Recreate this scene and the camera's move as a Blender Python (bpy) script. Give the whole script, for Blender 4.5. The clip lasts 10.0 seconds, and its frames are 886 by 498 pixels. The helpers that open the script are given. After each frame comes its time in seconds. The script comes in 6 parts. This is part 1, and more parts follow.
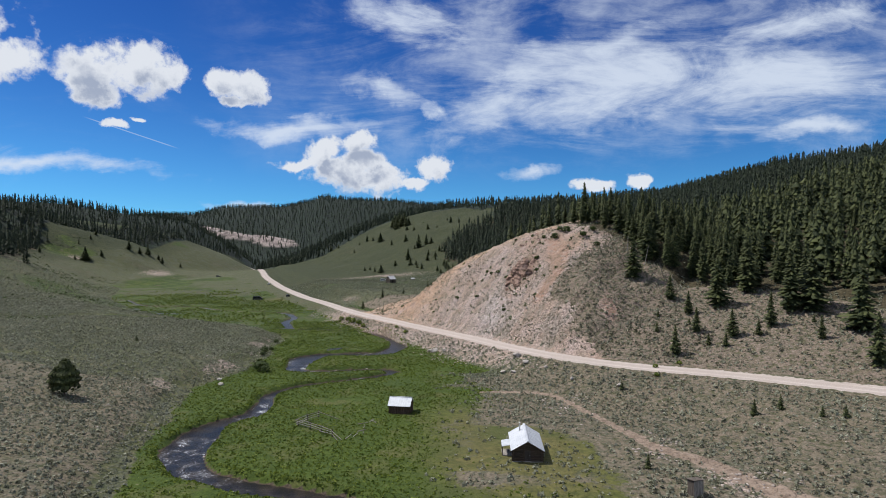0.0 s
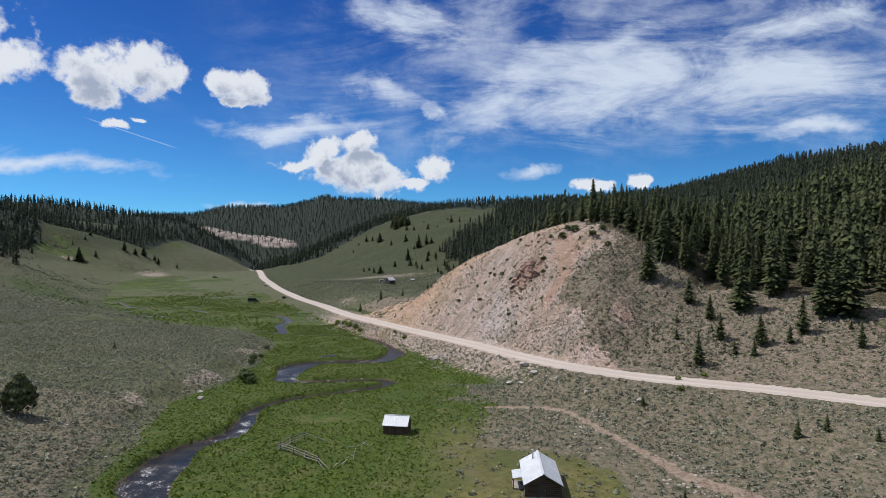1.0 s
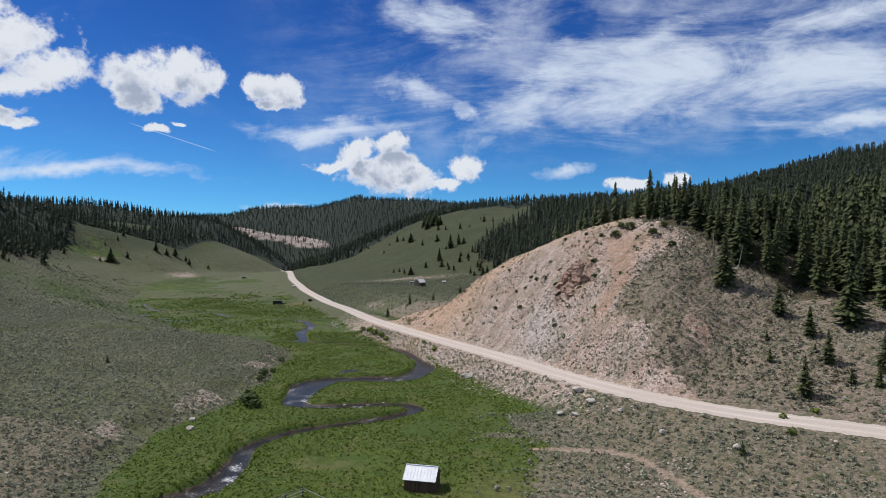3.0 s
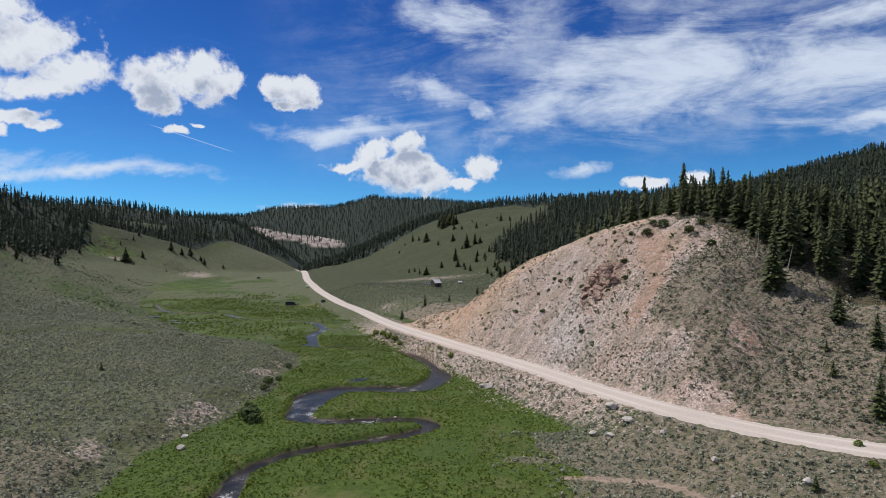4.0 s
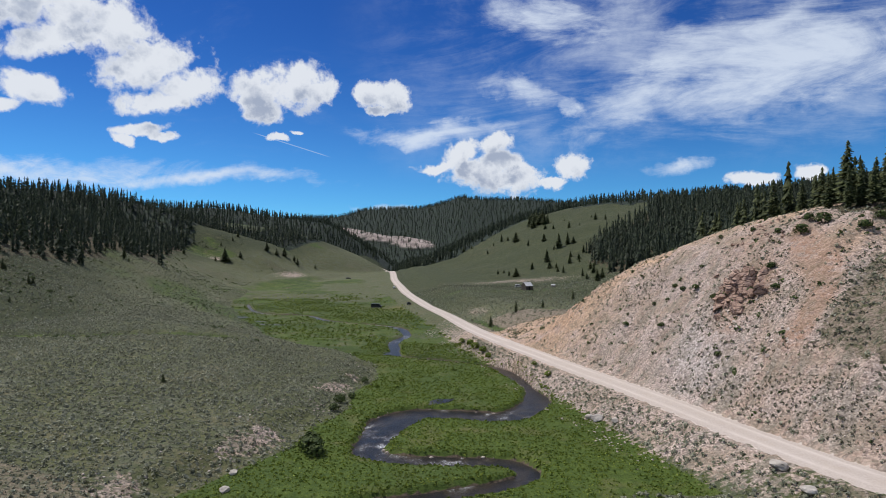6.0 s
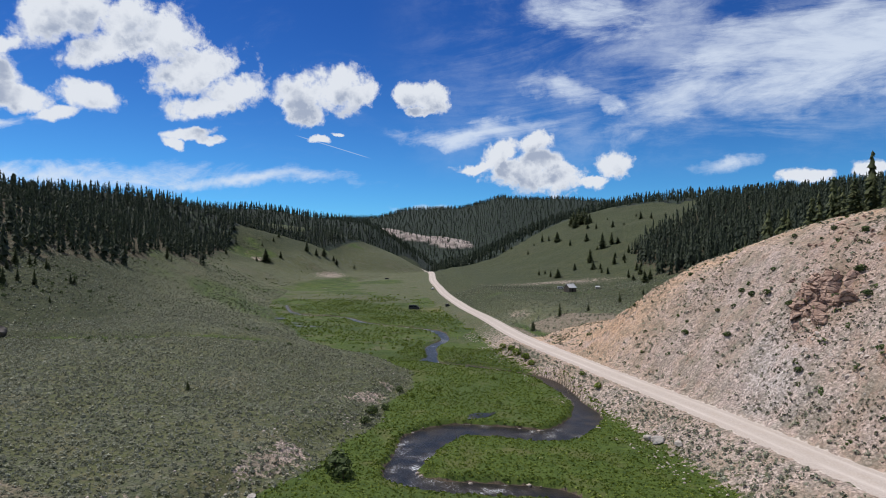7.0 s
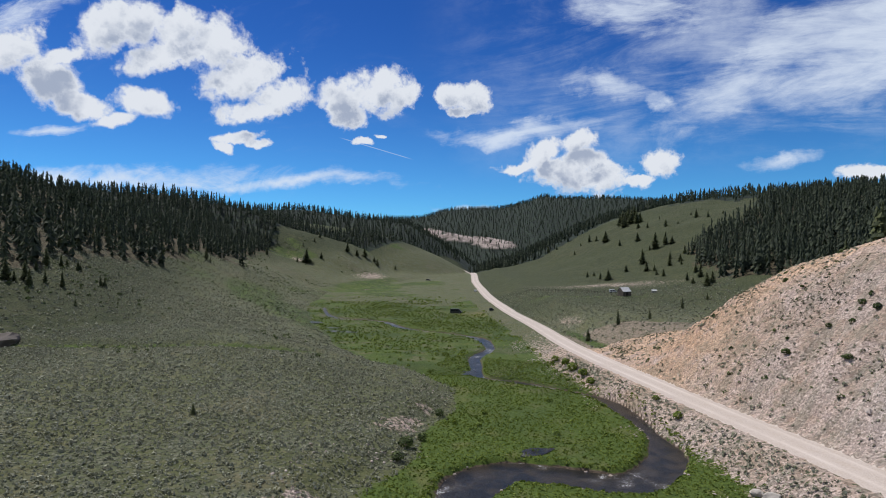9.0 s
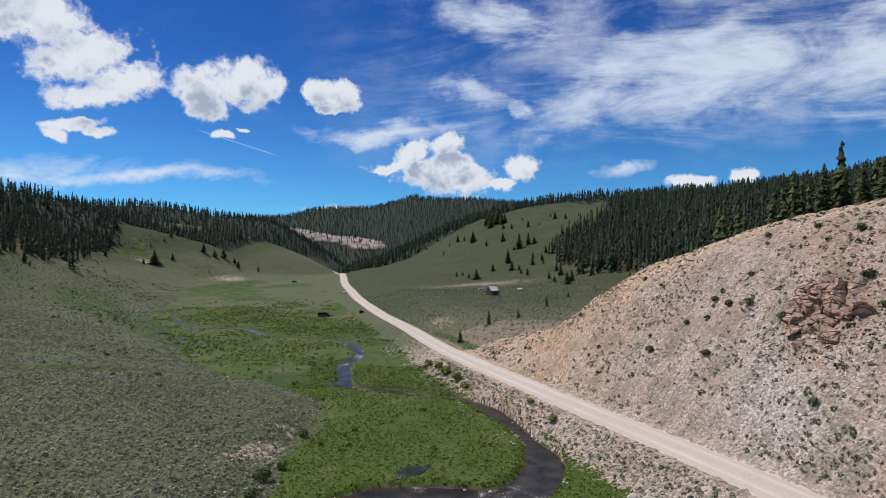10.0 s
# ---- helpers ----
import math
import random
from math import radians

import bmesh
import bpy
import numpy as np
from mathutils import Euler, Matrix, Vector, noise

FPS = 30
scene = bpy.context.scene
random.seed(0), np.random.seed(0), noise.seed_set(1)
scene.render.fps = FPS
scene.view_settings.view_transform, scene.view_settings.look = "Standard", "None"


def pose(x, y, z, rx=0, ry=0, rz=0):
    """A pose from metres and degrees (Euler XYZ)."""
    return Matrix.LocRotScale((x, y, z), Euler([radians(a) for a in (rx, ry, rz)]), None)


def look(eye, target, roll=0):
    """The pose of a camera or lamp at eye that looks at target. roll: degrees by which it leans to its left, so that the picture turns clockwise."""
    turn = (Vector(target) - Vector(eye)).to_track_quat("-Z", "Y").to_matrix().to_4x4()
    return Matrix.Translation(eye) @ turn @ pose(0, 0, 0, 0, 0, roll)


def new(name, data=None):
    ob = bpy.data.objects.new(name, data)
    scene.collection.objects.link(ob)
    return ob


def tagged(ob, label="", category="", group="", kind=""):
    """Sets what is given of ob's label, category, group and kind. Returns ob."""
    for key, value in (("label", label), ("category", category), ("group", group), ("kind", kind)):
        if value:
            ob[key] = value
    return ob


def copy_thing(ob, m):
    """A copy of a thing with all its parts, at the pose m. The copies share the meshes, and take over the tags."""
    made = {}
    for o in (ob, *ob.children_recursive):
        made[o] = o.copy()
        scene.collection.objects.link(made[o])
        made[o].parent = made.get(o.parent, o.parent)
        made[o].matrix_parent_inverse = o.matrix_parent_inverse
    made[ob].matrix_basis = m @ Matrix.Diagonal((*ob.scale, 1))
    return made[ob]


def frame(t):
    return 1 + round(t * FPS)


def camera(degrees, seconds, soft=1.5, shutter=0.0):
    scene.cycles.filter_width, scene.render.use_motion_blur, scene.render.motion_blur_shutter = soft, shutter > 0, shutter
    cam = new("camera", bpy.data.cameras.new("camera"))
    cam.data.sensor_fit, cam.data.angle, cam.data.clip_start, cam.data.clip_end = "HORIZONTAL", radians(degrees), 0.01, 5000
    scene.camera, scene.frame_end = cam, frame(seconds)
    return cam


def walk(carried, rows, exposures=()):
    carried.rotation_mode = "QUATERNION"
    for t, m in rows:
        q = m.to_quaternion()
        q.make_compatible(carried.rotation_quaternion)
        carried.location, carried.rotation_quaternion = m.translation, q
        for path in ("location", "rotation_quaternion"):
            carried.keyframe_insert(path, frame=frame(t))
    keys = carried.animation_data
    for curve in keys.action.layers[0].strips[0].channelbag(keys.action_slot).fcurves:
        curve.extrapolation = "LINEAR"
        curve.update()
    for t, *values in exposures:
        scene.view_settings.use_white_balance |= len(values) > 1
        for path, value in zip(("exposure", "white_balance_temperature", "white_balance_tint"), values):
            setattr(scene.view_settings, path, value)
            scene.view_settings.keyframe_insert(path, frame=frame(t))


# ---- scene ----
# camera and its flight ---------------------------------------------------
cam = camera(77.0, 10.0, soft=0.8)
METRES, EYE, TILT, LEAN, TURN = 100.0, 28.0, 0.0, 0.0, 0.0
ROWS = [
    (0.0, 0.0, 0.0, 0.0, 0.0, 0.0, -0.0),
    (0.5, -0.0006, 0.0549, 0.0001, 0.02, 0.01, 0.03),
    (1.0, -0.0011, 0.1107, 0.0009, 0.04, 0.01, 0.07),
    (1.5, -0.0031, 0.1654, 0.0019, 1.0, 0.03, 0.09),
    (2.0, -0.0034, 0.2188, 0.0023, 2.61, 0.03, 0.09),
    (2.5, -0.0056, 0.2713, 0.0027, 3.16, 0.04, 0.09),
    (2.7, -0.0070, 0.2925, 0.0028, 3.24, 0.04, 0.10),
    (3.8, -0.0174, 0.4092, 0.0030, 4.29, 0.0, 0.14),
    (4.0, -0.0194, 0.4304, 0.0031, 4.94, 0.0, 0.14),
    (4.5, -0.0245, 0.4827, 0.0033, 7.23, 0.01, 0.14),
    (5.0, -0.0315, 0.5346, 0.0034, 8.94, 0.02, 0.14),
    (5.5, -0.0416, 0.584, 0.0037, 10.9, 0.04, 0.13),
    (5.7, -0.0462, 0.6030, 0.0039, 12.2, 0.05, 0.13),
    (6.8, -0.0725, 0.7030, 0.0052, 17.42, 0.09, 0.12),
    (7.0, -0.0778, 0.7209, 0.0054, 18.03, 0.09, 0.12),
    (7.5, -0.0933, 0.764, 0.0065, 19.64, 0.1, 0.12),
    (8.0, -0.1091, 0.8066, 0.0071, 21.58, 0.12, 0.1),
    (8.5, -0.1257, 0.8491, 0.0076, 22.35, 0.14, 0.11),
    (9.0, -0.1435, 0.8912, 0.0072, 22.33, 0.14, 0.13),
    (9.2, -0.1480, 0.9085, 0.0072, 20.9, 0.14, 0.16),
    (9.5, -0.1542, 0.9346, 0.0074, 14.97, 0.13, 0.21),
    (9.8, -0.1640, 0.9595, 0.0084, 10.2, 0.10, 0.25),
    (10.0, -0.171, 0.9758, 0.0091, 8.99, 0.08, 0.28),
]
walk(cam, [(t, pose(0, 0, EYE, TILT, LEAN, TURN) @ pose(METRES * x, METRES * y, METRES * z, 90 + pitch, roll, yaw)) for t, x, y, z, yaw, pitch, roll in ROWS])
scene.view_settings.exposure = 0.0

# sun and sky -------------------------------------------------------------
SUN_ELEV, SUN_AZ = 56.0, -68.0     # degrees; azimuth from +y, clockwise
az, el = radians(SUN_AZ), radians(SUN_ELEV)
to_sun = Vector((math.sin(az) * math.cos(el), math.cos(az) * math.cos(el), math.sin(el)))
sun = new("sun", bpy.data.lights.new("sun", "SUN"))
sun.data.energy, sun.data.angle, sun.data.color = 4.1, radians(0.53), (1.0, 0.95, 0.88)
sun.matrix_world = look(to_sun * 100, (0, 0, 0))


class Nodes:
    """Short hand for building a node tree."""

    def __init__(self, tree):
        self.tree = tree
        tree.nodes.clear()

    def add(self, kind, inputs=None, **settings):
        n = self.tree.nodes.new(kind)
        for k, v in settings.items():
            setattr(n, k, v)
        for k, v in (inputs or {}).items():
            self.put(n.inputs[k], v)
        return n

    def put(self, socket, v):
        if isinstance(v, bpy.types.NodeSocket):
            self.tree.links.new(v, socket)
        elif isinstance(v, bpy.types.Node):
            self.tree.links.new(v.outputs[0], socket)
        else:
            socket.default_value = v

    def math(self, op, a, b=0.0, c=0.0, clamp=False):
        n = self.add("ShaderNodeMath", {0: a, 1: b, 2: c}, operation=op)
        n.use_clamp = clamp
        return n.outputs[0]

    def vmath(self, op, a, b=(0, 0, 0)):
        return self.add("ShaderNodeVectorMath", {0: a, 1: b}, operation=op)

    def noise(self, vec, scale, detail=4.0, rough=0.55, distort=0.0, lac=2.0):
        return self.add("ShaderNodeTexNoise", {"Vector": vec, "Scale": scale, "Detail": detail, "Roughness": rough, "Distortion": distort, "Lacunarity": lac})

    def ramp(self, fac, lo, hi, a=0.0, b=1.0):
        n = self.add("ShaderNodeMapRange", {0: fac, 1: lo, 2: hi, 3: a, 4: b}, interpolation_type="SMOOTHSTEP")
        return n.outputs[0]

    def mix(self, fac, a, b):
        n = self.add("ShaderNodeMix", data_type="RGBA")
        self.put(n.inputs[0], fac), self.put(n.inputs[6], a), self.put(n.inputs[7], b)
        return n.outputs[2]

    def mul(self, col, grey):
        n = self.add("ShaderNodeVectorMath", operation="SCALE")
        self.put(n.inputs[0], col), self.put(n.inputs[3], grey)
        return n.outputs[0]


def rgb(r, g, b):
    return (r, g, b, 1.0)


world = bpy.data.worlds.new("sky")
scene.world = world
world.use_nodes = True
W = Nodes(world.node_tree)
sky = W.add("ShaderNodeTexSky", sky_type="NISHITA", sun_disc=False, sun_elevation=el, sun_rotation=az, altitude=2500.0, air_density=1.0, dust_density=0.4, ozone_density=2.5)
way = W.add("ShaderNodeTexCoord").outputs["Generated"]
sep = W.add("ShaderNodeSeparateXYZ", {0: way})
ahead = W.math("MAXIMUM", sep.outputs[1], 0.05)
# slope coordinates of the view ahead: across u and up v
su, sv = W.math("DIVIDE", sep.outputs[0], ahead), W.math("DIVIDE", sep.outputs[2], ahead)
flat = W.add("ShaderNodeCombineXYZ", {0: su, 1: sv, 2: 0.0}).outputs[0]
rag = W.noise(way, 15.0, 9.0, 0.66)
warp = W.vmath("ADD", way, W.mul(W.vmath("SUBTRACT", W.noise(way, 22.0, 5.0, 0.6).outputs[1], (0.5, 0.5, 0.5)).outputs[0], 0.06)).outputs[0]
puff = W.add("ShaderNodeTexVoronoi", {"Vector": warp, "Scale": 30.0}, feature="F1")
puff2 = W.add("ShaderNodeTexVoronoi", {"Vector": warp, "Scale": 75.0}, feature="F1")
billow = W.math("MULTIPLY_ADD", puff.outputs[0], -0.75, W.math("MULTIPLY", puff2.outputs[0], -0.35))
rag_off = W.math("ADD", W.math("MULTIPLY_ADD", rag.outputs[0], 2.2, billow), -0.60)


# the same coordinates, shaken, so that no cloud keeps an even outline
shake = W.vmath("SUBTRACT", W.noise(way, 9.0, 6.0, 0.62).outputs[1], (0.5, 0.5, 0.5)).outputs[0]
shaken = W.add("ShaderNodeSeparateXYZ", {0: shake})
bent = [W.math("MULTIPLY_ADD", shaken.outputs[0], 0.085, su), W.math("MULTIPLY_ADD", shaken.outputs[1], 0.065, sv)]


drift = W.add("ShaderNodeSeparateXYZ", {0: W.vmath("SUBTRACT", W.noise(way, 3.4, 7.0, 0.6).outputs[1], (0.5, 0.5, 0.5)).outputs[0]})
blown = [W.math("MULTIPLY_ADD", drift.outputs[0], 0.36, su), W.math("MULTIPLY_ADD", drift.outputs[1], 0.15, sv)]


def cloud_lobe(u, v, a, b, turn=0.0, where=bent):
    """A soft ellipse round (u, v): 1 in its middle, 0 on its edge, below zero outside."""
    c, s = math.cos(turn), math.sin(turn)
    du, dv = W.math("SUBTRACT", where[0], u), W.math("SUBTRACT", where[1], v)
    p = W.math("MULTIPLY_ADD", du, c / a, W.math("MULTIPLY", dv, s / a))
    q = W.math("MULTIPLY_ADD", du, -s / b, W.math("MULTIPLY", dv, c / b))
    return W.math("SUBTRACT", 1.0, W.math("SQRT", W.math("MULTIPLY_ADD", p, p, W.math("MULTIPLY", q, q))))


def union(lobes, least, shift=(0.0, 0.0), where=bent):
    total = None
    for h in lobes:
        h = (h[0] + shift[0], h[1] + shift[1], *h[2:])
        if min(h[2], h[3]) < 0.02 and least < 0:
            h = (h[0], h[1], h[2] * 0.82, h[3] * 0.78, *h[4:])
        e = W.math("MAXIMUM", cloud_lobe(*(h if len(h) > 4 else (*h, 0.0)), where), least)
        total = e if total is None else W.math("SMOOTH_MAX", total, e, 0.12)
    return total


# cumulus heaps, the middle ones and the western ones
HEAPS = [(-0.628, 0.318, 0.059, 0.053), (-0.552, 0.324, 0.063, 0.043), (-0.507, 0.306, 0.039, 0.032), (-0.623, 0.280, 0.046, 0.022), (-0.390, 0.295, 0.035, 0.026),
         (-0.349, 0.290, 0.032, 0.030), (-0.364, 0.265, 0.039, 0.014), (-0.585, 0.229, 0.030, 0.010), (-0.542, 0.240, 0.017, 0.006),
         (-0.263, 0.150, 0.050, 0.012, 0.2), (-0.212, 0.169, 0.051, 0.028, 0.4), (-0.146, 0.187, 0.040, 0.020, 0.3), (-0.177, 0.138, 0.072, 0.028, -0.2), (-0.13, 0.155, 0.04, 0.02), (-0.106, 0.125, 0.045, 0.026),
         (-0.016, 0.138, 0.030, 0.026), (-0.050, 0.113, 0.040, 0.014), (0.270, 0.117, 0.042, 0.015), (0.353, 0.123, 0.032, 0.016)]
HEAPS_WEST = [(-1.348, 0.568, 0.109, 0.076), (-1.216, 0.565, 0.088, 0.059), (-1.093, 0.532, 0.082, 0.057), (-0.979, 0.475, 0.094, 0.066), (-1.130, 0.476, 0.158, 0.044),
              (-0.904, 0.400, 0.122, 0.058), (-0.808, 0.351, 0.092, 0.040), (-0.879, 0.321, 0.105, 0.028), (-1.728, 0.572, 0.140, 0.061), (-1.581, 0.474, 0.142, 0.059, -0.4),
              (-1.455, 0.392, 0.122, 0.036, -0.3), (-1.337, 0.339, 0.088, 0.020), (-1.523, 0.524, 0.103, 0.024), (-1.216, 0.370, 0.107, 0.034, -0.2), (-0.928, 0.266, 0.080, 0.016),
              (-0.962, 0.244, 0.041, 0.016, -0.4), (-0.871, 0.250, 0.051, 0.013, -0.2)]
heap = W.math("SMOOTH_MAX", union(HEAPS, -1.0), union(HEAPS_WEST, -1.0), 0.1)
crisp = W.math("MULTIPLY_ADD", W.noise(way, 70.0, 5.0, 0.65).outputs[0], 0.7, -0.35)
heap = W.math("ADD", W.math("MULTIPLY_ADD", rag_off, 0.62, crisp), W.math("ADD", heap, 0.24))
heap_mask = W.ramp(heap, 0.0, 0.52)
# the shade below the sunlit heads: how much cloud lies above and sunward
over = W.math("SMOOTH_MAX", union(HEAPS, -1.0, (0.008, -0.026)), union(HEAPS_WEST, -1.0, (0.015, -0.05)), 0.1)
over = W.math("MULTIPLY_ADD", rag_off, 0.9, W.math("MULTIPLY_ADD", crisp, 0.6, over))
lump = W.noise(way, 9.0, 4.0, 0.5).outputs[0]
core = W.math("MULTIPLY", W.ramp(W.math("MULTIPLY_ADD", crisp, -0.7, heap), 0.22, 0.85), W.ramp(W.math("MULTIPLY_ADD", over, 0.5, lump), 0.44, 0.98))
shade = W.math("SUBTRACT", 1.0, W.math("MULTIPLY_ADD", core, 0.85, W.ramp(over, 0.0, 1.2, 0.0, 0.25), clamp=True))

# high ice cloud, combed into fibres
turned = W.add("ShaderNodeMapping", {0: flat})
turned.inputs["Rotation"].default_value = (0, 0, radians(-18))
turned.inputs["Scale"].default_value = (1.0, 3.2, 1.0)
comb = W.noise(turned.outputs[0], 3.2, 10.0, 0.66, 1.1)
fine = W.noise(turned.outputs[0], 14.0, 6.0, 0.65, 0.8)
WISPS = [(0.351, 0.290, 0.46, 0.115, 0.12), (0.097, 0.255, 0.22, 0.075, 0.5), (0.605, 0.300, 0.30, 0.12, 0.1), (-0.045, 0.400, 0.20, 0.075, -0.15), (0.30, 0.36, 0.24, 0.05, 0.2), (-0.136, 0.280, 0.125, 0.034, -0.25),
         (-0.268, 0.222, 0.20, 0.028, -0.06), (0.148, 0.143, 0.10, 0.018, 0.2), (0.707, 0.219, 0.13, 0.026, 0.15), (-0.024, 0.240, 0.08, 0.024, -0.5), (0.62, 0.40, 0.3, 0.06, 0.2),
         (-1.327, 0.187, 0.75, 0.045, -0.03), (-0.763, 0.149, 0.42, 0.024, -0.05), (-1.570, 0.326, 0.211, 0.018), (-1.691, 0.670, 0.299, 0.064), (-0.32, 0.088, 0.13, 0.012)]
wisp = W.math("POWER", W.math("MAXIMUM", W.math("MULTIPLY_ADD", union(WISPS, 0.0, (0.0, 0.0), blown), 1.2, -0.04), 0.0), 0.8)
streak = W.math("MULTIPLY_ADD", comb.outputs[0], 1.5, W.math("MULTIPLY_ADD", fine.outputs[0], 0.55, -0.52))
wisp_mask = W.ramp(W.math("MULTIPLY_ADD", wisp, 0.95, W.math("MULTIPLY_ADD", streak, 1.35, -0.72)), 0.08, 1.15)
wisp_mask = W.math("MULTIPLY", wisp_mask, W.ramp(wisp, 0.0, 0.42), clamp=True)
# a thin wide veil of the same fibres over the eastern half
veil = W.math("MULTIPLY", W.ramp(su, -0.50, 0.0), W.ramp(sv, 0.11, 0.22))
veil = W.math("MULTIPLY", veil, W.ramp(W.math("MULTIPLY_ADD", streak, 0.8, W.math("MULTIPLY", drift.outputs[2], 1.6)), 0.12, 0.95, 0.0, 0.78))
wisp_mask = W.math("MAXIMUM", wisp_mask, veil)
# one thin vapour trail
trail = W.math("ABSOLUTE", W.math("ADD", W.math("MULTIPLY_ADD", W.math("ADD", su, 0.56), 0.335, sv), -0.209))
trail_mask = W.math("MULTIPLY", W.ramp(trail, 0.0016, 0.0004), W.math("MULTIPLY", W.ramp(su, -0.65, -0.62), W.ramp(su, -0.47, -0.50)))
SKY_GAIN = 0.085
blue = W.mul(sky.outputs[0], SKY_GAIN)
lift = W.ramp(sep.outputs[2], 0.0, 0.42)
cast = W.mix(lift, rgb(0.37, 0.92, 1.28), rgb(0.18, 0.51, 1.08))
tint = W.add("ShaderNodeVectorMath", {0: blue, 1: cast}, operation="MULTIPLY").outputs[0]
heap_col = W.mix(shade, rgb(0.36, 0.42, 0.55), rgb(0.74, 0.78, 0.85))
with_wisp = W.mix(W.math("MULTIPLY", W.math("MAXIMUM", wisp_mask, W.math("MULTIPLY", trail_mask, 0.35)), 0.85), tint, rgb(0.70, 0.78, 0.90))
# unseen scattered cloud added overhead and behind, to brighten the shadows
fill_cloud = W.math("MAXIMUM", W.ramp(sep.outputs[2], 0.58, 0.78), W.ramp(sep.outputs[1], 0.20, -0.10))
fill_cloud = W.math("MULTIPLY", W.math("MULTIPLY", fill_cloud, W.ramp(sep.outputs[2], 0.02, 0.10)), W.ramp(W.noise(way, 3.2, 6.0, 0.6).outputs[0], 0.46, 0.58))
with_heap = W.mix(fill_cloud, W.mix(heap_mask, with_wisp, heap_col), rgb(0.72, 0.75, 0.80))
W.add("ShaderNodeOutputWorld", {0: W.add("ShaderNodeBackground", {0: with_heap, 1: 1.0})})


# numbers for the land ----------------------------------------------------
def lattice(ix, iy, seed):
    h = np.sin(ix * 127.1 + iy * 311.7 + seed * 74.7) * 43758.5453
    return h - np.floor(h)


def value_noise(x, y, seed=0):
    ix, iy = np.floor(x), np.floor(y)
    fx, fy = x - ix, y - iy
    fx, fy = fx * fx * (3 - 2 * fx), fy * fy * (3 - 2 * fy)
    a, b = lattice(ix, iy, seed), lattice(ix + 1, iy, seed)
    c, d = lattice(ix, iy + 1, seed), lattice(ix + 1, iy + 1, seed)
    return (a + (b - a) * fx) + ((c + (d - c) * fx) - (a + (b - a) * fx)) * fy


def fbm(x, y, size, octaves=4, seed=0):
    """Noise round zero, about -0.5 to 0.5, with its largest swells 'size' metres wide."""
    total, gain, norm = 0.0, 1.0, 0.0
    for k in range(octaves):
        total = total + gain * (value_noise(x / size * 2 ** k, y / size * 2 ** k, seed + k) - 0.5)
        norm += gain
        gain *= 0.5
    return total / norm * 1.3


def step(v, lo, hi):
    t = np.clip((v - lo) / (hi - lo), 0, 1)
    return t * t * (3 - 2 * t)


def smax(a, b, k):
    h = np.clip(0.5 + 0.5 * (a - b) / k, 0, 1)
    return b + (a - b) * h + k * h * (1 - h)


def smin(a, b, k):
    return -smax(-a, -b, k)


def spline(points, spacing):
    """Even steps along a smooth curve through the points."""
    p = np.array(points, float)
    p = np.vstack([2 * p[0] - p[1], p, 2 * p[-1] - p[-2]])
    out = []
    for i in range(1, len(p) - 2):
        n = max(2, int(np.linalg.norm(p[i + 1] - p[i]) / spacing))
        t = np.linspace(0, 1, n, endpoint=False)[:, None]
        out.append(0.5 * (2 * p[i] + (p[i + 1] - p[i - 1]) * t + (2 * p[i - 1] - 5 * p[i] + 4 * p[i + 1] - p[i + 2]) * t ** 2
                          + (3 * p[i] - p[i - 1] - 3 * p[i + 1] + p[i + 2]) * t ** 3))
    out.append(p[-2:-1])
    return np.vstack(out)


def near(line, x, y):
    """Distance to a curve, signed (to the right of its way is positive), and the index of its nearest step."""
    x, y = np.asarray(x, float).ravel(), np.asarray(y, float).ravel()
    dist, idx = np.empty(len(x)), np.empty(len(x), int)
    fx, fy, lx, ly = x.astype(np.float32), y.astype(np.float32), line[:, 0].astype(np.float32), line[:, 1].astype(np.float32)
    for a in range(0, len(x), 1500):
        d2 = (fx[a:a + 1500, None] - lx) ** 2 + (fy[a:a + 1500, None] - ly) ** 2
        k = d2.argmin(1)
        idx[a:a + 1500], dist[a:a + 1500] = k, np.sqrt(d2[np.arange(len(k)), k])
    k0, k1 = np.clip(idx - 1, 0, len(line) - 1), np.clip(idx + 1, 0, len(line) - 1)
    tx, ty = line[k1, 0] - line[k0, 0], line[k1, 1] - line[k0, 1]
    side = (x - line[idx, 0]) * ty - (y - line[idx, 1]) * tx
    return dist * np.where(side >= 0, 1, -1), idx


ROAD = spline([(420, -260), (200, -40), (130, 45), (98, 77), (76, 97), (58, 112.5), (41, 123.5), (29, 136), (19, 153), (9, 174), (-1.5, 194), (-16.5, 221),
               (-42, 268), (-68, 326), (-96, 384), (-130, 458), (-158, 525), (-197, 620), (-250, 765), (-330, 960), (-430, 1200)], 2.0)
CREEK = spline([(75, -60), (62, -15), (40, 20), (12, 52), (-2, 62), (-15, 67.8), (-26, 71.5), (-33.5, 75.5), (-38.7, 83), (-40, 90), (-40, 97.5), (-36, 104), (-35.8, 112), (-37, 119),
                (-33, 127), (-25, 132.5), (-17, 138), (-12.8, 144), (-17, 147.3), (-25, 146), (-33, 145), (-38.5, 147), (-40, 154), (-40.5, 164), (-37, 170.5),
                (-28, 171.8), (-20, 173), (-15.8, 182), (-15.5, 191), (-21, 207), (-30, 222), (-42, 227.5), (-53, 231), (-62.5, 233), (-68, 246), (-74, 262),
                (-75, 281), (-86, 303), (-100, 311), (-128, 321), (-152, 341), (-180, 345), (-209, 375), (-250, 440), (-270, 520), (-290, 650)], 0.8)
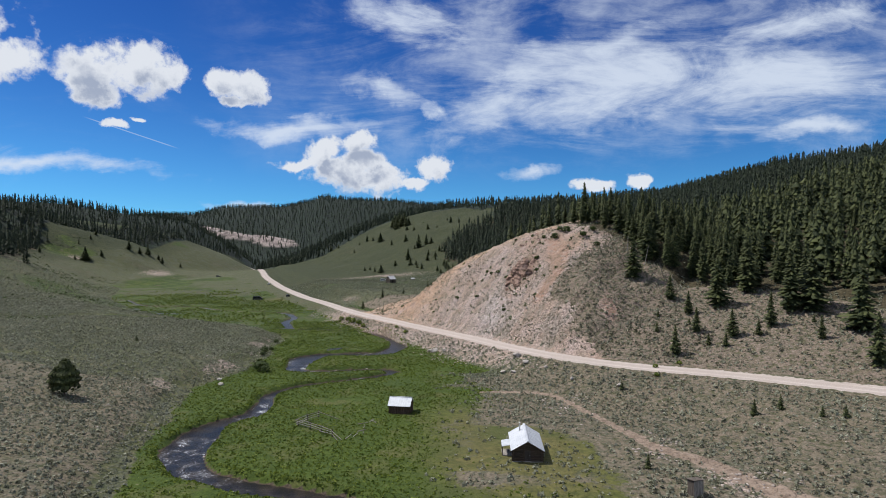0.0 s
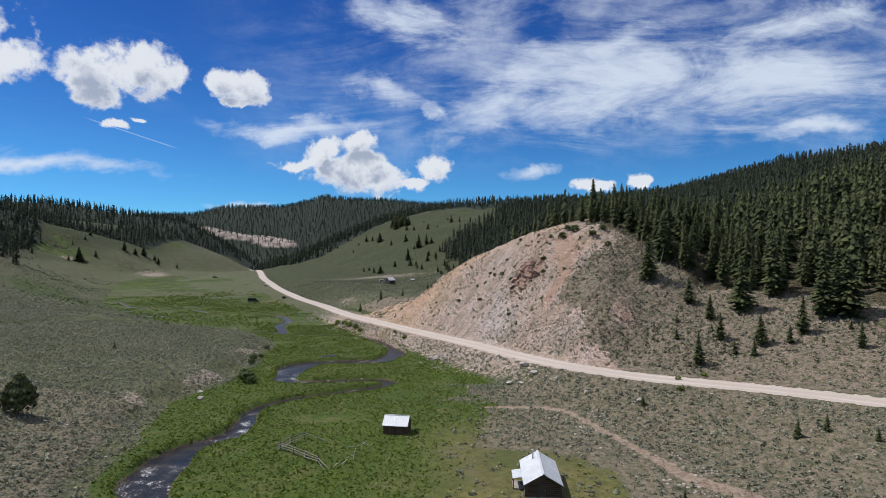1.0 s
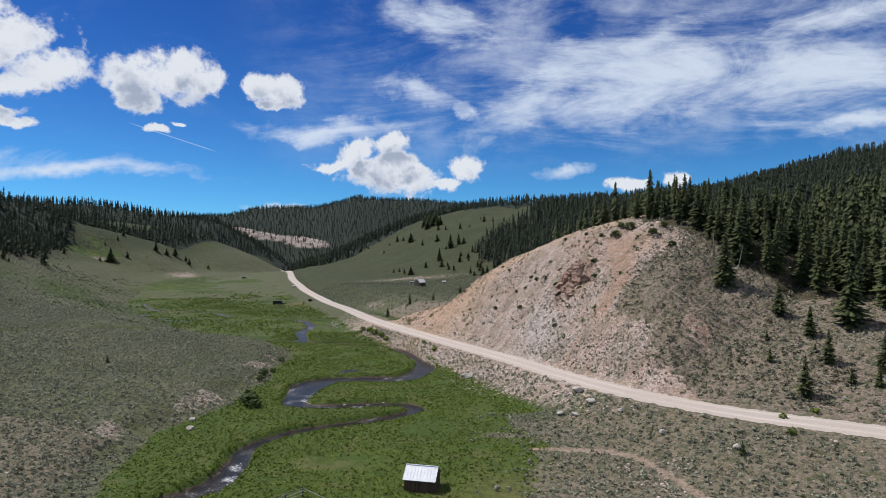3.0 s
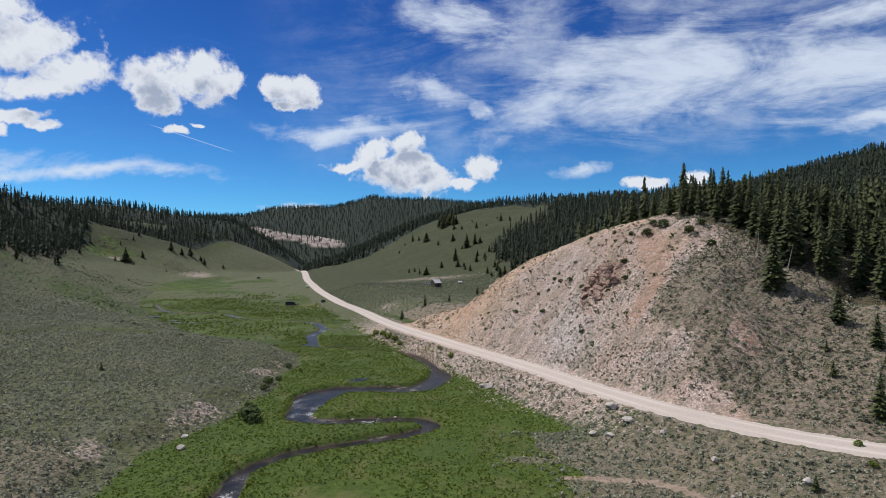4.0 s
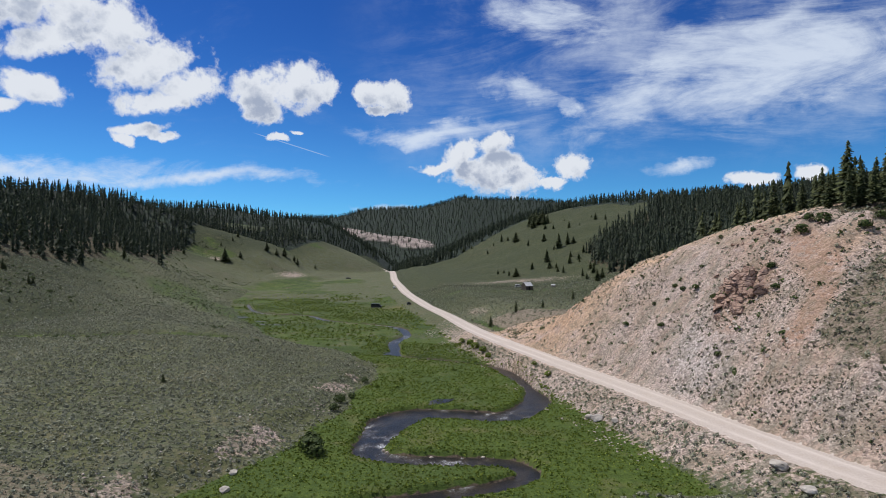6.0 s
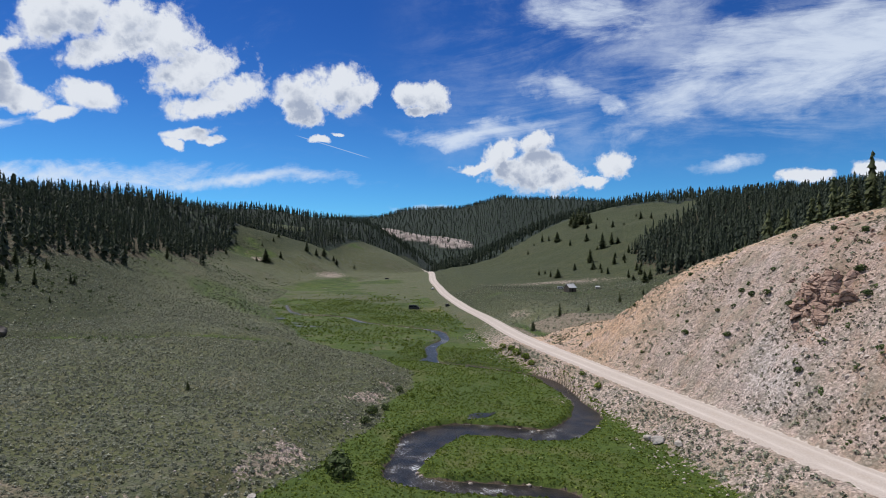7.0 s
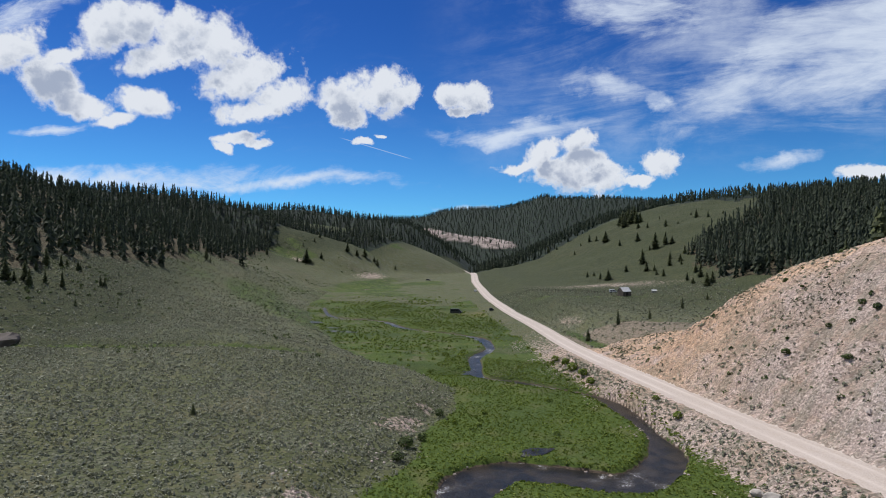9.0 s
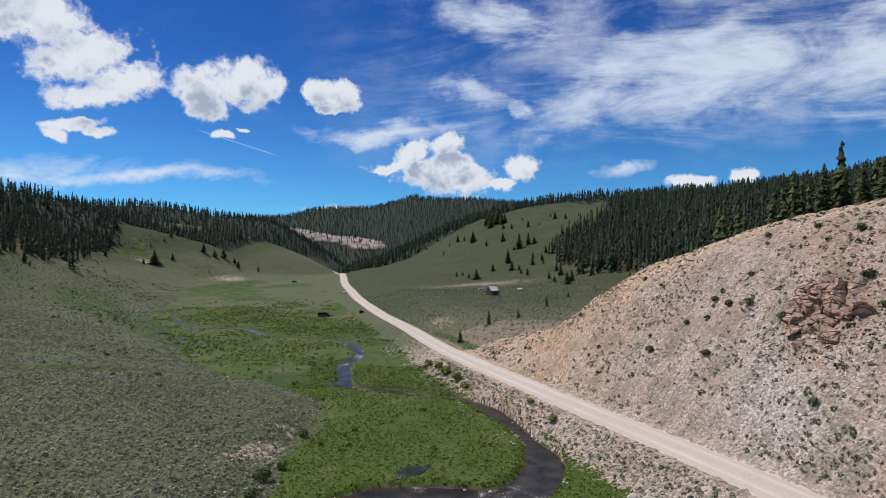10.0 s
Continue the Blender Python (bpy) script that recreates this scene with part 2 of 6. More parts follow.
SIDE_STREAM = spline([(-230, 172), (-192, 170), (-167, 171), (-148, 184), (-128, 200), (-110, 214), (-96, 226), (-82, 233), (-68, 238)], 1.0)
SWALE = spline([(-150, 298), (-208, 336), (-255, 372), (-276, 402), (-282, 455), (-292, 556), (-300, 640)], 2.0)
SPUR_WEST = spline([(-700, 560, 105), (-600, 600, 98), (-520, 632, 82), (-450, 653, 57), (-415, 690, 44), (-387, 722, 30), (-366, 742, 8), (-355, 756, -10)], 4.0)
CHUTE = spline([(38.5, 192), (37.2, 186), (36.2, 174.6), (32.2, 169.7), (29.3, 167.5)], 1.0)
SPUR = spline([(150, 120, 16), (100, 158, 19), (76, 182, 31.5), (57, 199, 38.5), (47, 214, 38), (37, 226, 35.5), (23, 239, 28.5), (10, 248, 22.5), (-10, 259, 9), (-30, 267, -5)], 2.0)


def floor_z(y):
    return np.interp(y, [-200, 0, 78, 120, 174, 220, 314, 380, 500, 640, 800, 1000, 1300], [1, -1, -2.2, -3.0, -4.4, -5.3, -7.1, -7.8, -7, -5, -8, -18, -34])


def road_z(y):
    return np.interp(y, [-200, 60, 80, 117, 156, 200, 250, 300, 380, 500, 640, 775, 900, 1200], [16, 5, 4.1, 2.4, 0.8, -0.9, -2.2, -3.5, -5, -5, -3, -1, -8, -26])


def meadow_edge(y):
    """x of the foot of the sagebrush bench west of the creek."""
    return np.interp(y, [0, 60, 75, 90, 109, 123, 134, 147, 168, 198, 215, 226, 240, 270, 300, 340, 400, 500, 600, 800],
                     [-30, -38, -43, -47, -53, -56, -53.5, -51, -53, -57, -63, -78, -105, -135, -160, -195, -240, -285, -290, -290])


def hill_foot(y):
    return np.interp(y, [-100, 100, 150, 240, 350, 420, 500, 620, 700, 760, 900, 1000], [-190, -180, -180, -190, -240, -258, -300, -345, -400, -400, -400, -420])


def land(x, y):
    """Height of the ground, and what grows or lies on it, at places x, y."""
    x, y = np.asarray(x, float), np.asarray(y, float)
    shape = x.shape
    x, y = x.ravel(), y.ravel()
    dr, ir = near(ROAD[::2], x, y)
    ry = ROAD[::2][ir, 1]
    fz, rz = floor_z(y), road_z(ry)
    swell = fbm(x, y, 60, 4, 3)
    # west: bench, then the long hill
    west = meadow_edge(y) + 4 * fbm(x, y, 14, 3, 9) - x
    bench = 2.2 * step(west, -1, 9) + 0.12 * np.clip(west - 3, 0, 60) + 0.035 * np.clip(west - 63, 0, 300)
    foot = hill_foot(y) + 20 * fbm(x, y, 120, 2, 5) - x
    crest = np.interp(y, [-200, 250, 330, 430, 520, 640, 700, 800, 900, 1000, 1200, 1600], [100, 95, 74, 52, 60, 84, 72, 62, 66, 66, 60, 60])
    bulge = 0.3 * smax(foot - 130, 0 * foot, 30) * step(y, 430, 520) * (1 - step(y, 660, 720))
    hill = smin(bulge + np.interp(y, [300, 383, 450, 520, 640, 720, 800], [0.34, 0.37, 0.32, 0.28, 0.28, 0.34, 0.34]) * (smax(foot, 0 * foot, 30) - 7.5), crest, 30)
    hill = np.clip(hill, 0, None) * (1 - step(y, 560, 690))
    left = fz + bench + hill * (1 + 0.25 * fbm(x, y, 160, 3, 6)) + 1.2 * swell * step(west, 5, 60)
    rng = np.hypot(x, y)
    brg = np.degrees(np.arctan2(x, y))
    # two grassy spurs beyond it, one behind the other
    spur1 = np.full(len(x), 999.0)
    m = (x < -180) & (x > -900) & (y > 430) & (y < 1000)
    if m.any():
        e, ie = near(SPUR_WEST, x[m], y[m])
        spur1[m] = e
        lobes = 1 + 0.5 * fbm(x[m], y[m], 70, 3, 35)
        left[m] = smax(left[m], SPUR_WEST[ie, 2] - 0.45 * (np.sqrt(e ** 2 + 144) - 12) * lobes, 8.0)
    crest2 = np.interp(brg, [-70, -45, -35, -28.5, -24.7, -21.3, -18.5, -17.2, -16], [70, 78, 74, 60, 41, 20, -4, -16, -40])
    left = smax(left, crest2 - 75 * (1 - step(rng, 690, 945)) - 70 * step(rng, 975, 1150) + 9 * fbm(x, y, 110, 3, 36), 6.0)
    # east: hillside above the road
    berm = np.interp(ry, [90, 115, 225, 255, 400, 700], [4, 4.9, 4.9, 4, 6.5, 10])
    d = np.clip(dr - berm, 0, None)
    far = step(y, 240, 300)
    knee = np.interp(y, [300, 600, 900], [90, 90, 40])
    steep = np.interp(y, [300, 600, 930], [0.28, 0.30, 0.48])
    near_hill = smin(0.42 * smax(d - 1, 0 * d, 4), 4.5 + 0.27 * d, 4)
    far_hill = 6.5 * step(d, 0, 22) + steep * smax(d - knee, 0 * d, 40)
    up = near_hill * (1 - far) + far_hill * far
    top = np.interp(y, [0, 300, 620, 850, 900, 1100], [92, 97, 91, 91, 101, 112]) + 0.27 * np.clip(x - 265, 0, 150) * (1 - step(y, 800, 950))
    right = rz + smin(up, top, 50) + 5.0 * swell * step(d, 15, 90)
    chute = np.zeros(len(x))
    m = (x > 20) & (x < 50) & (y > 155) & (y < 205)
    if m.any():
        chute[m] = np.exp(-(near(CHUTE, x[m], y[m])[0] / 2.0) ** 2)
    ds, isx = near(SPUR[:, :2], x, y)
    sd = np.abs(ds)
    fall = np.where(ds < 0, 0.30 * sd + np.interp(isx, [56, 66], [0.22, 0.40]) * smax(sd - 20, 0 * sd, 8), 0.25 * sd + 0.3 * smax(sd - 10, 0 * sd, 8))
    rills = fbm(-0.46 * x + 0.89 * y, 0.22 * (0.89 * x + 0.46 * y), 4.5, 4, 23)
    ribs = fbm(x, y, 10, 5, 21) + 0.9 * rills + 0.5 * fbm((x * 0.5 + y * 0.86) * 0.35, (x * 0.86 - y * 0.5) * 1.6, 6, 4, 22)
    spur = SPUR[isx, 2] - fall + 2.2 * ribs * step(sd, 2, 14) * (1 - step(sd, 30, 50)) + 1.5 * fbm(x, y, 20, 3, 2)
    spur = np.where(isx > len(SPUR) - 3, -50, spur)
    knob = np.exp(-((x - 28) / 4.5) ** 2 - ((y - 188) / 5.5) ** 2) + 0.5 * np.exp(-((x - 32) / 4) ** 2 - ((y - 201) / 5) ** 2) + 0.45 * np.exp(-((x - 22) / 3) ** 2 - ((y - 183) / 5) ** 2)
    jut = np.abs(fbm(x, y, 4.5, 4, 27))
    spur = spur + knob * (5.2 - 9 * jut) - 0.9 * chute
    steepness = np.interp(ry, [100, 114, 126, 138, 150, 225, 252], [0.05, 0.2, 0.38, 0.72, 1.0, 1.0, 0.15])
    face = rz + steepness * (smin(1.1 * d, 16.5 + 0.54 * d, 6) + 1.0 * step(d, 0, 4)) + 2.0 * ribs * step(d, 1, 8) * steepness
    right_all = np.where(dr > berm - 0.5, smax(right, smin(spur, face, 3.0), 2.0), rz)
    cut = np.clip((spur - right) / 4.0, 0, 1) * step(d, 0.2, 2)
    # below the road: its bank
    k = np.interp(ry, [60, 100, 120, 140, 200, 300, 400, 600], [0.09, 0.11, 0.28, 0.52, 0.6, 0.45, 0.25, 0.05])
    bank = rz - k * np.clip(-dr - berm - 0.5, 0, None) - 0.25 * step(-dr, berm - 0.2, berm + 0.8)
    valley = smax(fz, bank, 1.2)
    z = np.where(dr > 0, right_all, smax(valley, left, 1.0))
    z = z + 0.25 * fbm(x, y, 5, 3, 4) * step(np.abs(dr) - berm, 0.5, 5) + 0.10 * fbm(x, y, 1.6, 2, 8) * step(np.abs(dr) - berm, 0, 2)
    # far ranges
    z = z + (-36 - z) * step(rng, 1150, 1450)
    ridge = np.interp(brg, [-90, -60, -41, -34, -30, -25, -22.3, -19.75, -18.6, -17], [150, 150, 124, 122, 110, 94, 54, 6, -18, -36])
    gate = step(rng, 1000, 1450)
    back = (ridge + 36) * gate - 36 + 12 * fbm(x, y, 240, 3, 31) * gate
    mount = np.interp(brg, [-90, -40, -24.3, -21.3, -16, -13.5, -12.4, -11.6, -11, -6, 0, 10, 40], [130, 150, 168, 206, 221, 250, 268, 272, 263, 254, 236, 226, 200])
    mgate = step(rng, 1450, 2700)
    high = (mount + 36) * mgate * (1 - 0.25 * step(rng, 3100, 4600)) - 36 + 25 * fbm(x, y, 500, 4, 33) * mgate
    # a broken cliff band along the foot of the mountain
    sill = np.interp(brg, [-27, -24, -20, -16, -13.5], [104, 92, 66, 40, 30]) + 22 * fbm(x, y, 140, 4, 34)
    crag = step(high - sill, -14, -6) * (1 - step(high - sill, 10, 20)) * step(brg, -26, -24.5) * (1 - step(brg, -15.4, -14.2)) * (rng > 1450) * (rng < 2500)
    crag = crag * step(fbm(x, y, 90, 3, 38), -0.22, -0.05)
    back = np.maximum(back, high + 14 * crag)
    z = np.where(rng > 900, np.maximum(z, back), z)
    # side stream
    st = np.full(len(x), 99.0)
    m = (x > -235) & (x < -60) & (y > 160) & (y < 245)
    if m.any():
        st[m] = np.abs(near(SIDE_STREAM, x[m], y[m])[0])
    z = z - 1.3 * np.exp(-(st / 5) ** 2) - 0.35 * (1 - step(st, 0.5, 1.3))
    # creek bed
    water = fz - 0.55
    dc = np.full(len(x), 99.0)
    m = (x > -330) & (x < 85) & (y > -50) & (y < 660) & (dr < 2)
    if m.any():
        c, ic = near(CREEK, x[m], y[m])
        wide = 1.95 + 1.3 * fbm(ic * 0.8, ic * 0.0, 16, 2, 12) + 0.5 * fbm(x[m], y[m], 3, 2, 14)
        yy = CREEK[ic, 1]
        wide = wide + 2.6 * np.exp(-((yy - 167) / 9) ** 2) + 0.7 * step(yy, 290, 310) - 1.75 * step(yy, 345, 370) + 1.5 * np.exp(-((yy - 86) / 12) ** 2) + 0.8 * np.exp(-((yy - 186) / 9) ** 2)
        dc[m] = np.abs(c) - wide
    z = np.where(dc < 0.6, np.minimum(z, water - 0.35 + 0.85 * step(dc, -0.4, 0.5) + 0.0 * dc), z)
    info = dict(st=st, knob=knob, dr=dr, dc=dc, west=west, d=d, cut=cut, spur=sd, side=ds, rng=rng, brg=brg, fz=fz, swell=swell, foot=foot, hill=hill, bankh=bank - fz, isx=isx, spur1=spur1, crag=crag, chute=chute)
    return z.reshape(shape), {n: v.reshape(shape) for n, v in info.items()}


def warped(parts):
    """Grid lines: (from, to, spacing at the start, spacing at the end) stretches laid end to end."""
    out = []
    for a, b, s0, s1 in parts:
        n = max(2, int(abs(b - a) / (0.5 * (s0 + s1))))
        if abs(s0 - s1) < 1e-6:
            t = np.linspace(0, 1, n, endpoint=False)
        else:
            r = (s1 / s0) ** (1.0 / n)
            t = (r ** np.arange(n) - 1) / (r ** n - 1)
        out.append(a + (b - a) * t)
    return np.concatenate(out + [[parts[-1][1]]])


GX = warped([(-4200, -900, 90, 30), (-900, -300, 30, 6), (-300, -240, 6, 1.7), (-240, -75, 1.5, 0.85), (-75, -4, 0.68, 0.68), (-4, 60, 0.78, 0.78), (60, 70, 0.9, 1.0), (70, 260, 1.0, 6), (260, 900, 6, 40), (900, 2600, 40, 120)])
GY = warped([(-500, -40, 40, 2.0), (-40, 40, 1.8, 1.2), (40, 64, 1.0, 0.6), (64, 240, 0.68, 0.68), (240, 390, 0.8, 1.6), (390, 700, 1.8, 7), (700, 1600, 6, 18), (1600, 4400, 18, 70)])
XX, YY = np.meshgrid(GX, GY)
ZZ, INFO = land(XX, YY)


def ground_at(x, y):
    """Height of the ground sheet, between its grid points."""
    x, y = np.asarray(x, float), np.asarray(y, float)
    i, j = np.clip(np.searchsorted(GX, x) - 1, 0, len(GX) - 2), np.clip(np.searchsorted(GY, y) - 1, 0, len(GY) - 2)
    u, v = (x - GX[i]) / (GX[i + 1] - GX[i]), (y - GY[j]) / (GY[j + 1] - GY[j])
    return (ZZ[j, i] * (1 - u) + ZZ[j, i + 1] * u) * (1 - v) + (ZZ[j + 1, i] * (1 - u) + ZZ[j + 1, i + 1] * u) * v


def raw_mesh(name, verts, faces):
    """A mesh from arrays of corners (n x 3) and triangles or quads."""
    me = bpy.data.meshes.new(name)
    verts, faces = np.asarray(verts, np.float32), np.asarray(faces, np.int32)
    n, k = faces.shape
    me.vertices.add(len(verts)), me.loops.add(n * k), me.polygons.add(n)
    me.vertices.foreach_set("co", verts.ravel())
    me.loops.foreach_set("vertex_index", faces.ravel())
    me.polygons.foreach_set("loop_start", np.arange(n, dtype=np.int32) * k)
    me.update(calc_edges=True)
    me.validate()
    return me


def smooth(me):
    me.polygons.foreach_set("use_smooth", np.ones(len(me.polygons), bool))


def field(me, name, values):
    a = me.attributes.new(name, "FLOAT", "POINT")
    a.data.foreach_set("value", np.asarray(values, np.float32).ravel())


# materials ---------------------------------------------------------------
def material(name):
    m = bpy.data.materials.new(name)
    m.use_nodes = True
    return m, Nodes(m.node_tree)


def finish(n, colour, rough=0.9, bump=None, strength=0.3, distance=0.05, **more):
    inputs = {"Base Color": colour, "Roughness": rough}
    if bump is not None:
        inputs["Normal"] = n.add("ShaderNodeBump", {"Height": bump, "Strength": strength, "Distance": distance})
    inputs.update(more)
    b = n.add("ShaderNodeBsdfPrincipled", inputs)
    b.inputs["Specular IOR Level"].default_value = 0.25
    n.add("ShaderNodeOutputMaterial", {0: b})
    return b


def plain(name, a, b, scale, rough=0.85, bump=0.2, by_island=False, by_object=False, stretch=(1, 1, 1), metal=0.0, spread=0.5):
    """A two-tone grained surface; its tone also differs from piece to piece."""
    m, n = material(name)
    co = n.add("ShaderNodeTexCoord").outputs["Object"]
    co = n.add("ShaderNodeMapping", {0: co, "Scale": stretch}).outputs[0]
    fine, big = n.noise(co, scale, 5.0, 0.6), n.noise(co, scale * 0.17, 3.0)
    f = n.math("MULTIPLY_ADD", fine.outputs[0], 0.6, n.math("MULTIPLY", big.outputs[0], 0.4))
    c = n.mix(n.ramp(f, 0.32, 0.68), rgb(*a), rgb(*b))
    if by_island:
        r = n.add("ShaderNodeNewGeometry").outputs["Random Per Island"]
        c = n.mul(c, n.math("MULTIPLY_ADD", r, spread, 1.0 - spread / 2))
    if by_object:
        r = n.add("ShaderNodeObjectInfo").outputs["Random"]
        c = n.mul(c, n.math("MULTIPLY_ADD", r, spread, 1.0 - spread / 2))
    bs = finish(n, c, rough, fine.outputs[0], bump, 0.03)
    bs.inputs["Metallic"].default_value = metal
    return m


def ground_material():
    m, n = material("valley_ground")
    co = n.add("ShaderNodeNewGeometry").outputs["Position"]

    def at(name):
        return n.add("ShaderNodeAttribute", attribute_name=name).outputs["Fac"]

    n02, n1, n5, n30 = n.noise(co, 3.0, 5.0, 0.65), n.noise(co, 0.9, 5.0, 0.6), n.noise(co, 0.16, 5.0, 0.6), n.noise(co, 0.028, 4.0, 0.55)
    v02, v1, v5, v30 = (q.outputs[0] for q in (n02, n1, n5, n30))
    # dry slope between the sagebrush: grey-brown soil with dull grass
    soil = n.mix(n.ramp(v02, 0.3, 0.7), rgb(0.105, 0.085, 0.050), rgb(0.205, 0.175, 0.115))
    dull = n.mix(n.ramp(v1, 0.3, 0.7), rgb(0.072, 0.085, 0.034), rgb(0.140, 0.148, 0.066))
    greyg = n.mix(n.ramp(v1, 0.3, 0.7), rgb(0.080, 0.096, 0.052), rgb(0.155, 0.172, 0.110))
    clump = n.add("ShaderNodeTexVoronoi", {"Vector": n.vmath("ADD", co, n.mul(n.noise(co, 2.5, 3.0).outputs[1], 0.5)).outputs[0], "Scale": 1.35})
    tone = n.add("ShaderNodeSeparateColor", {0: clump.outputs["Color"]}).outputs[0]
    bushes = n.ramp(n.math("MULTIPLY_ADD", n.math("SUBTRACT", v5, 0.5), -0.7, n.math("MULTIPLY_ADD", tone, 0.25, clump.outputs[0])), 0.68, 0.42)
    sage_c = n.mix(tone, rgb(0.068, 0.076, 0.044), rgb(0.165, 0.170, 0.120))
    dry = n.mix(n.ramp(v5, 0.42, 0.74), dull, greyg)
    dry = n.mix(n.math("MULTIPLY", n.ramp(n.math("MULTIPLY_ADD", v30, 0.5, n.math("MULTIPLY", v1, 0.5)), 0.50, 0.66), 0.55), dry, soil)
    dry = n.mix(n.math("MULTIPLY", at("stony"), n.ramp(v1, 0.25, 0.6)), dry, n.mix(n.ramp(v02, 0.3, 0.7), rgb(0.19, 0.143, 0.113), rgb(0.39, 0.312, 0.252)))
    dry = n.mix(n.math("MULTIPLY", at("olive"), n.ramp(v5, 0.25, 0.6)), dry, n.mix(n.ramp(v1, 0.3, 0.7), rgb(0.032, 0.048, 0.014), rgb(0.072, 0.094, 0.031)))
    dry = n.mix(n.math("MULTIPLY", n.ramp(n.math("MULTIPLY_ADD", v30, 0.6, n.math("MULTIPLY", v5, 0.4)), 0.50, 0.60), n.math("MULTIPLY", at("olive"), 0.8)), dry, rgb(0.058, 0.070, 0.030))
    dry = n.mix(n.math("MULTIPLY", n.ramp(n.noise(co, 0.05, 5.0, 0.65).outputs[0], 0.54, 0.66), n.math("MULTIPLY_ADD", at("olive"), -0.26, 0.32)), dry, n.mix(n.ramp(v02, 0.3, 0.7), rgb(0.16, 0.125, 0.085), rgb(0.27, 0.215, 0.155)))
    mott = n.noise(co, 0.014, 7.0, 0.72).outputs[0]
    dry = n.mix(n.math("MULTIPLY", n.ramp(mott, 0.47, 0.60), n.math("MULTIPLY", at("olive"), 0.85)), dry, n.mix(n.ramp(v1, 0.3, 0.7), rgb(0.050, 0.066, 0.026), rgb(0.085, 0.105, 0.042)))
    dots = n.add("ShaderNodeTexVoronoi", {"Vector": n.vmath("ADD", co, n.mul(n.noise(co, 0.5, 3.0).outputs[1], 2.5)).outputs[0], "Scale": 0.30})
    dot_tone = n.add("ShaderNodeSeparateColor", {0: dots.outputs["Color"]}).outputs[0]
    dry = n.mix(n.math("MULTIPLY", n.math("MULTIPLY", n.ramp(dots.outputs[0], 0.48, 0.30), n.ramp(dot_tone, 0.45, 0.6)), n.math("MULTIPLY", at("olive"), 0.75)), dry, rgb(0.030, 0.044, 0.018))
    # shade between the bushes, put into the colour by darkening the ground
    shaded_gaps = n.mul(dry, 0.80)
    dry = n.mix(n.math("MULTIPLY", bushes, n.math("MULTIPLY_ADD", at("stony"), -0.70, n.math("MULTIPLY_ADD", at("olive"), -0.80, 0.9), clamp=True)), shaded_gaps, sage_c)
    dry = n.mul(dry, n.math("MULTIPLY_ADD", at("olive"), -0.3, 1.0))
    # wet meadow
    blade = n.noise(co, 7.0, 6.0, 0.7).outputs[0]
    lush = n.mix(n.ramp(n.math("MULTIPLY_ADD", blade, 0.6, n.math("MULTIPLY", v1, 0.4)), 0.34, 0.64), rgb(0.019, 0.040, 0.006), rgb(0.084, 0.122, 0.019))
    lush = n.mix(n.math("MULTIPLY", n.ramp(v5, 0.50, 0.70), 0.7), lush, n.mix(n.ramp(blade, 0.35, 0.65), rgb(0.080, 0.082, 0.028), rgb(0.145, 0.140, 0.055)))
    lush = n.mix(n.math("MULTIPLY", n.ramp(v30, 0.50, 0.64), 0.6), lush, n.mix(n.ramp(blade, 0.35, 0.65), rgb(0.026, 0.048, 0.010), rgb(0.062, 0.098, 0.020)))
    wet = n.noise(co, 0.075, 7.0, 0.7).outputs[0]
    lush = n.mix(n.math("MULTIPLY", n.ramp(wet, 0.45, 0.58), n.math("MULTIPLY", at("boggy"), 0.85)), lush, n.mix(n.ramp(blade, 0.35, 0.65), rgb(0.018, 0.034, 0.008), rgb(0.050, 0.078, 0.018)))
    lush = n.mix(n.math("MULTIPLY", n.ramp(n.noise(co, 0.11, 6.0, 0.68).outputs[0], 0.55, 0.64), n.math("MULTIPLY", at("boggy"), 0.6)), lush, n.mix(n.ramp(v02, 0.3, 0.7), rgb(0.085, 0.078, 0.042), rgb(0.150, 0.145, 0.090)))
    tan = n.mix(n.ramp(v1, 0.3, 0.7), rgb(0.12, 0.105, 0.045), rgb(0.24, 0.185, 0.085))
    lush = n.mix(n.math("MULTIPLY", at("tan"), n.ramp(v5, 0.12, 0.48), clamp=True), lush, n.mix(n.ramp(v30, 0.4, 0.6), tan, n.mix(n.ramp(v02, 0.3, 0.7), rgb(0.085, 0.085, 0.035), rgb(0.15, 0.135, 0.065))))
    # bare scree and rock of the cut
    pale = n.mix(n.ramp(v02, 0.25, 0.75), rgb(0.215, 0.165, 0.145), rgb(0.505, 0.415, 0.37))
    pink = n.mix(n.ramp(v1, 0.3, 0.7), rgb(0.26, 0.185, 0.146), rgb(0.45, 0.345, 0.282))
    scree = n.mix(n.ramp(v5, 0.38, 0.62), pale, pink)
    # rills down the fall of the slope, and paler orange soil
    along, down = n.vmath("DOT_PRODUCT", co, (-0.5, 0.87, 0.0)).outputs[1], n.vmath("DOT_PRODUCT", co, (0.87, 0.5, 0.4)).outputs[1]
    rill = n.noise(n.add("ShaderNodeCombineXYZ", {0: along, 1: n.math("MULTIPLY", down, 0.22), 2: 0.0}).outputs[0], 0.42, 6.0, 0.66, 0.6).outputs[0]
    scree = n.mix(n.math("MULTIPLY", n.ramp(rill, 0.48, 0.60), 0.75), scree, n.mix(n.ramp(v02, 0.3, 0.7), rgb(0.17, 0.145, 0.118), rgb(0.30, 0.265, 0.225)))
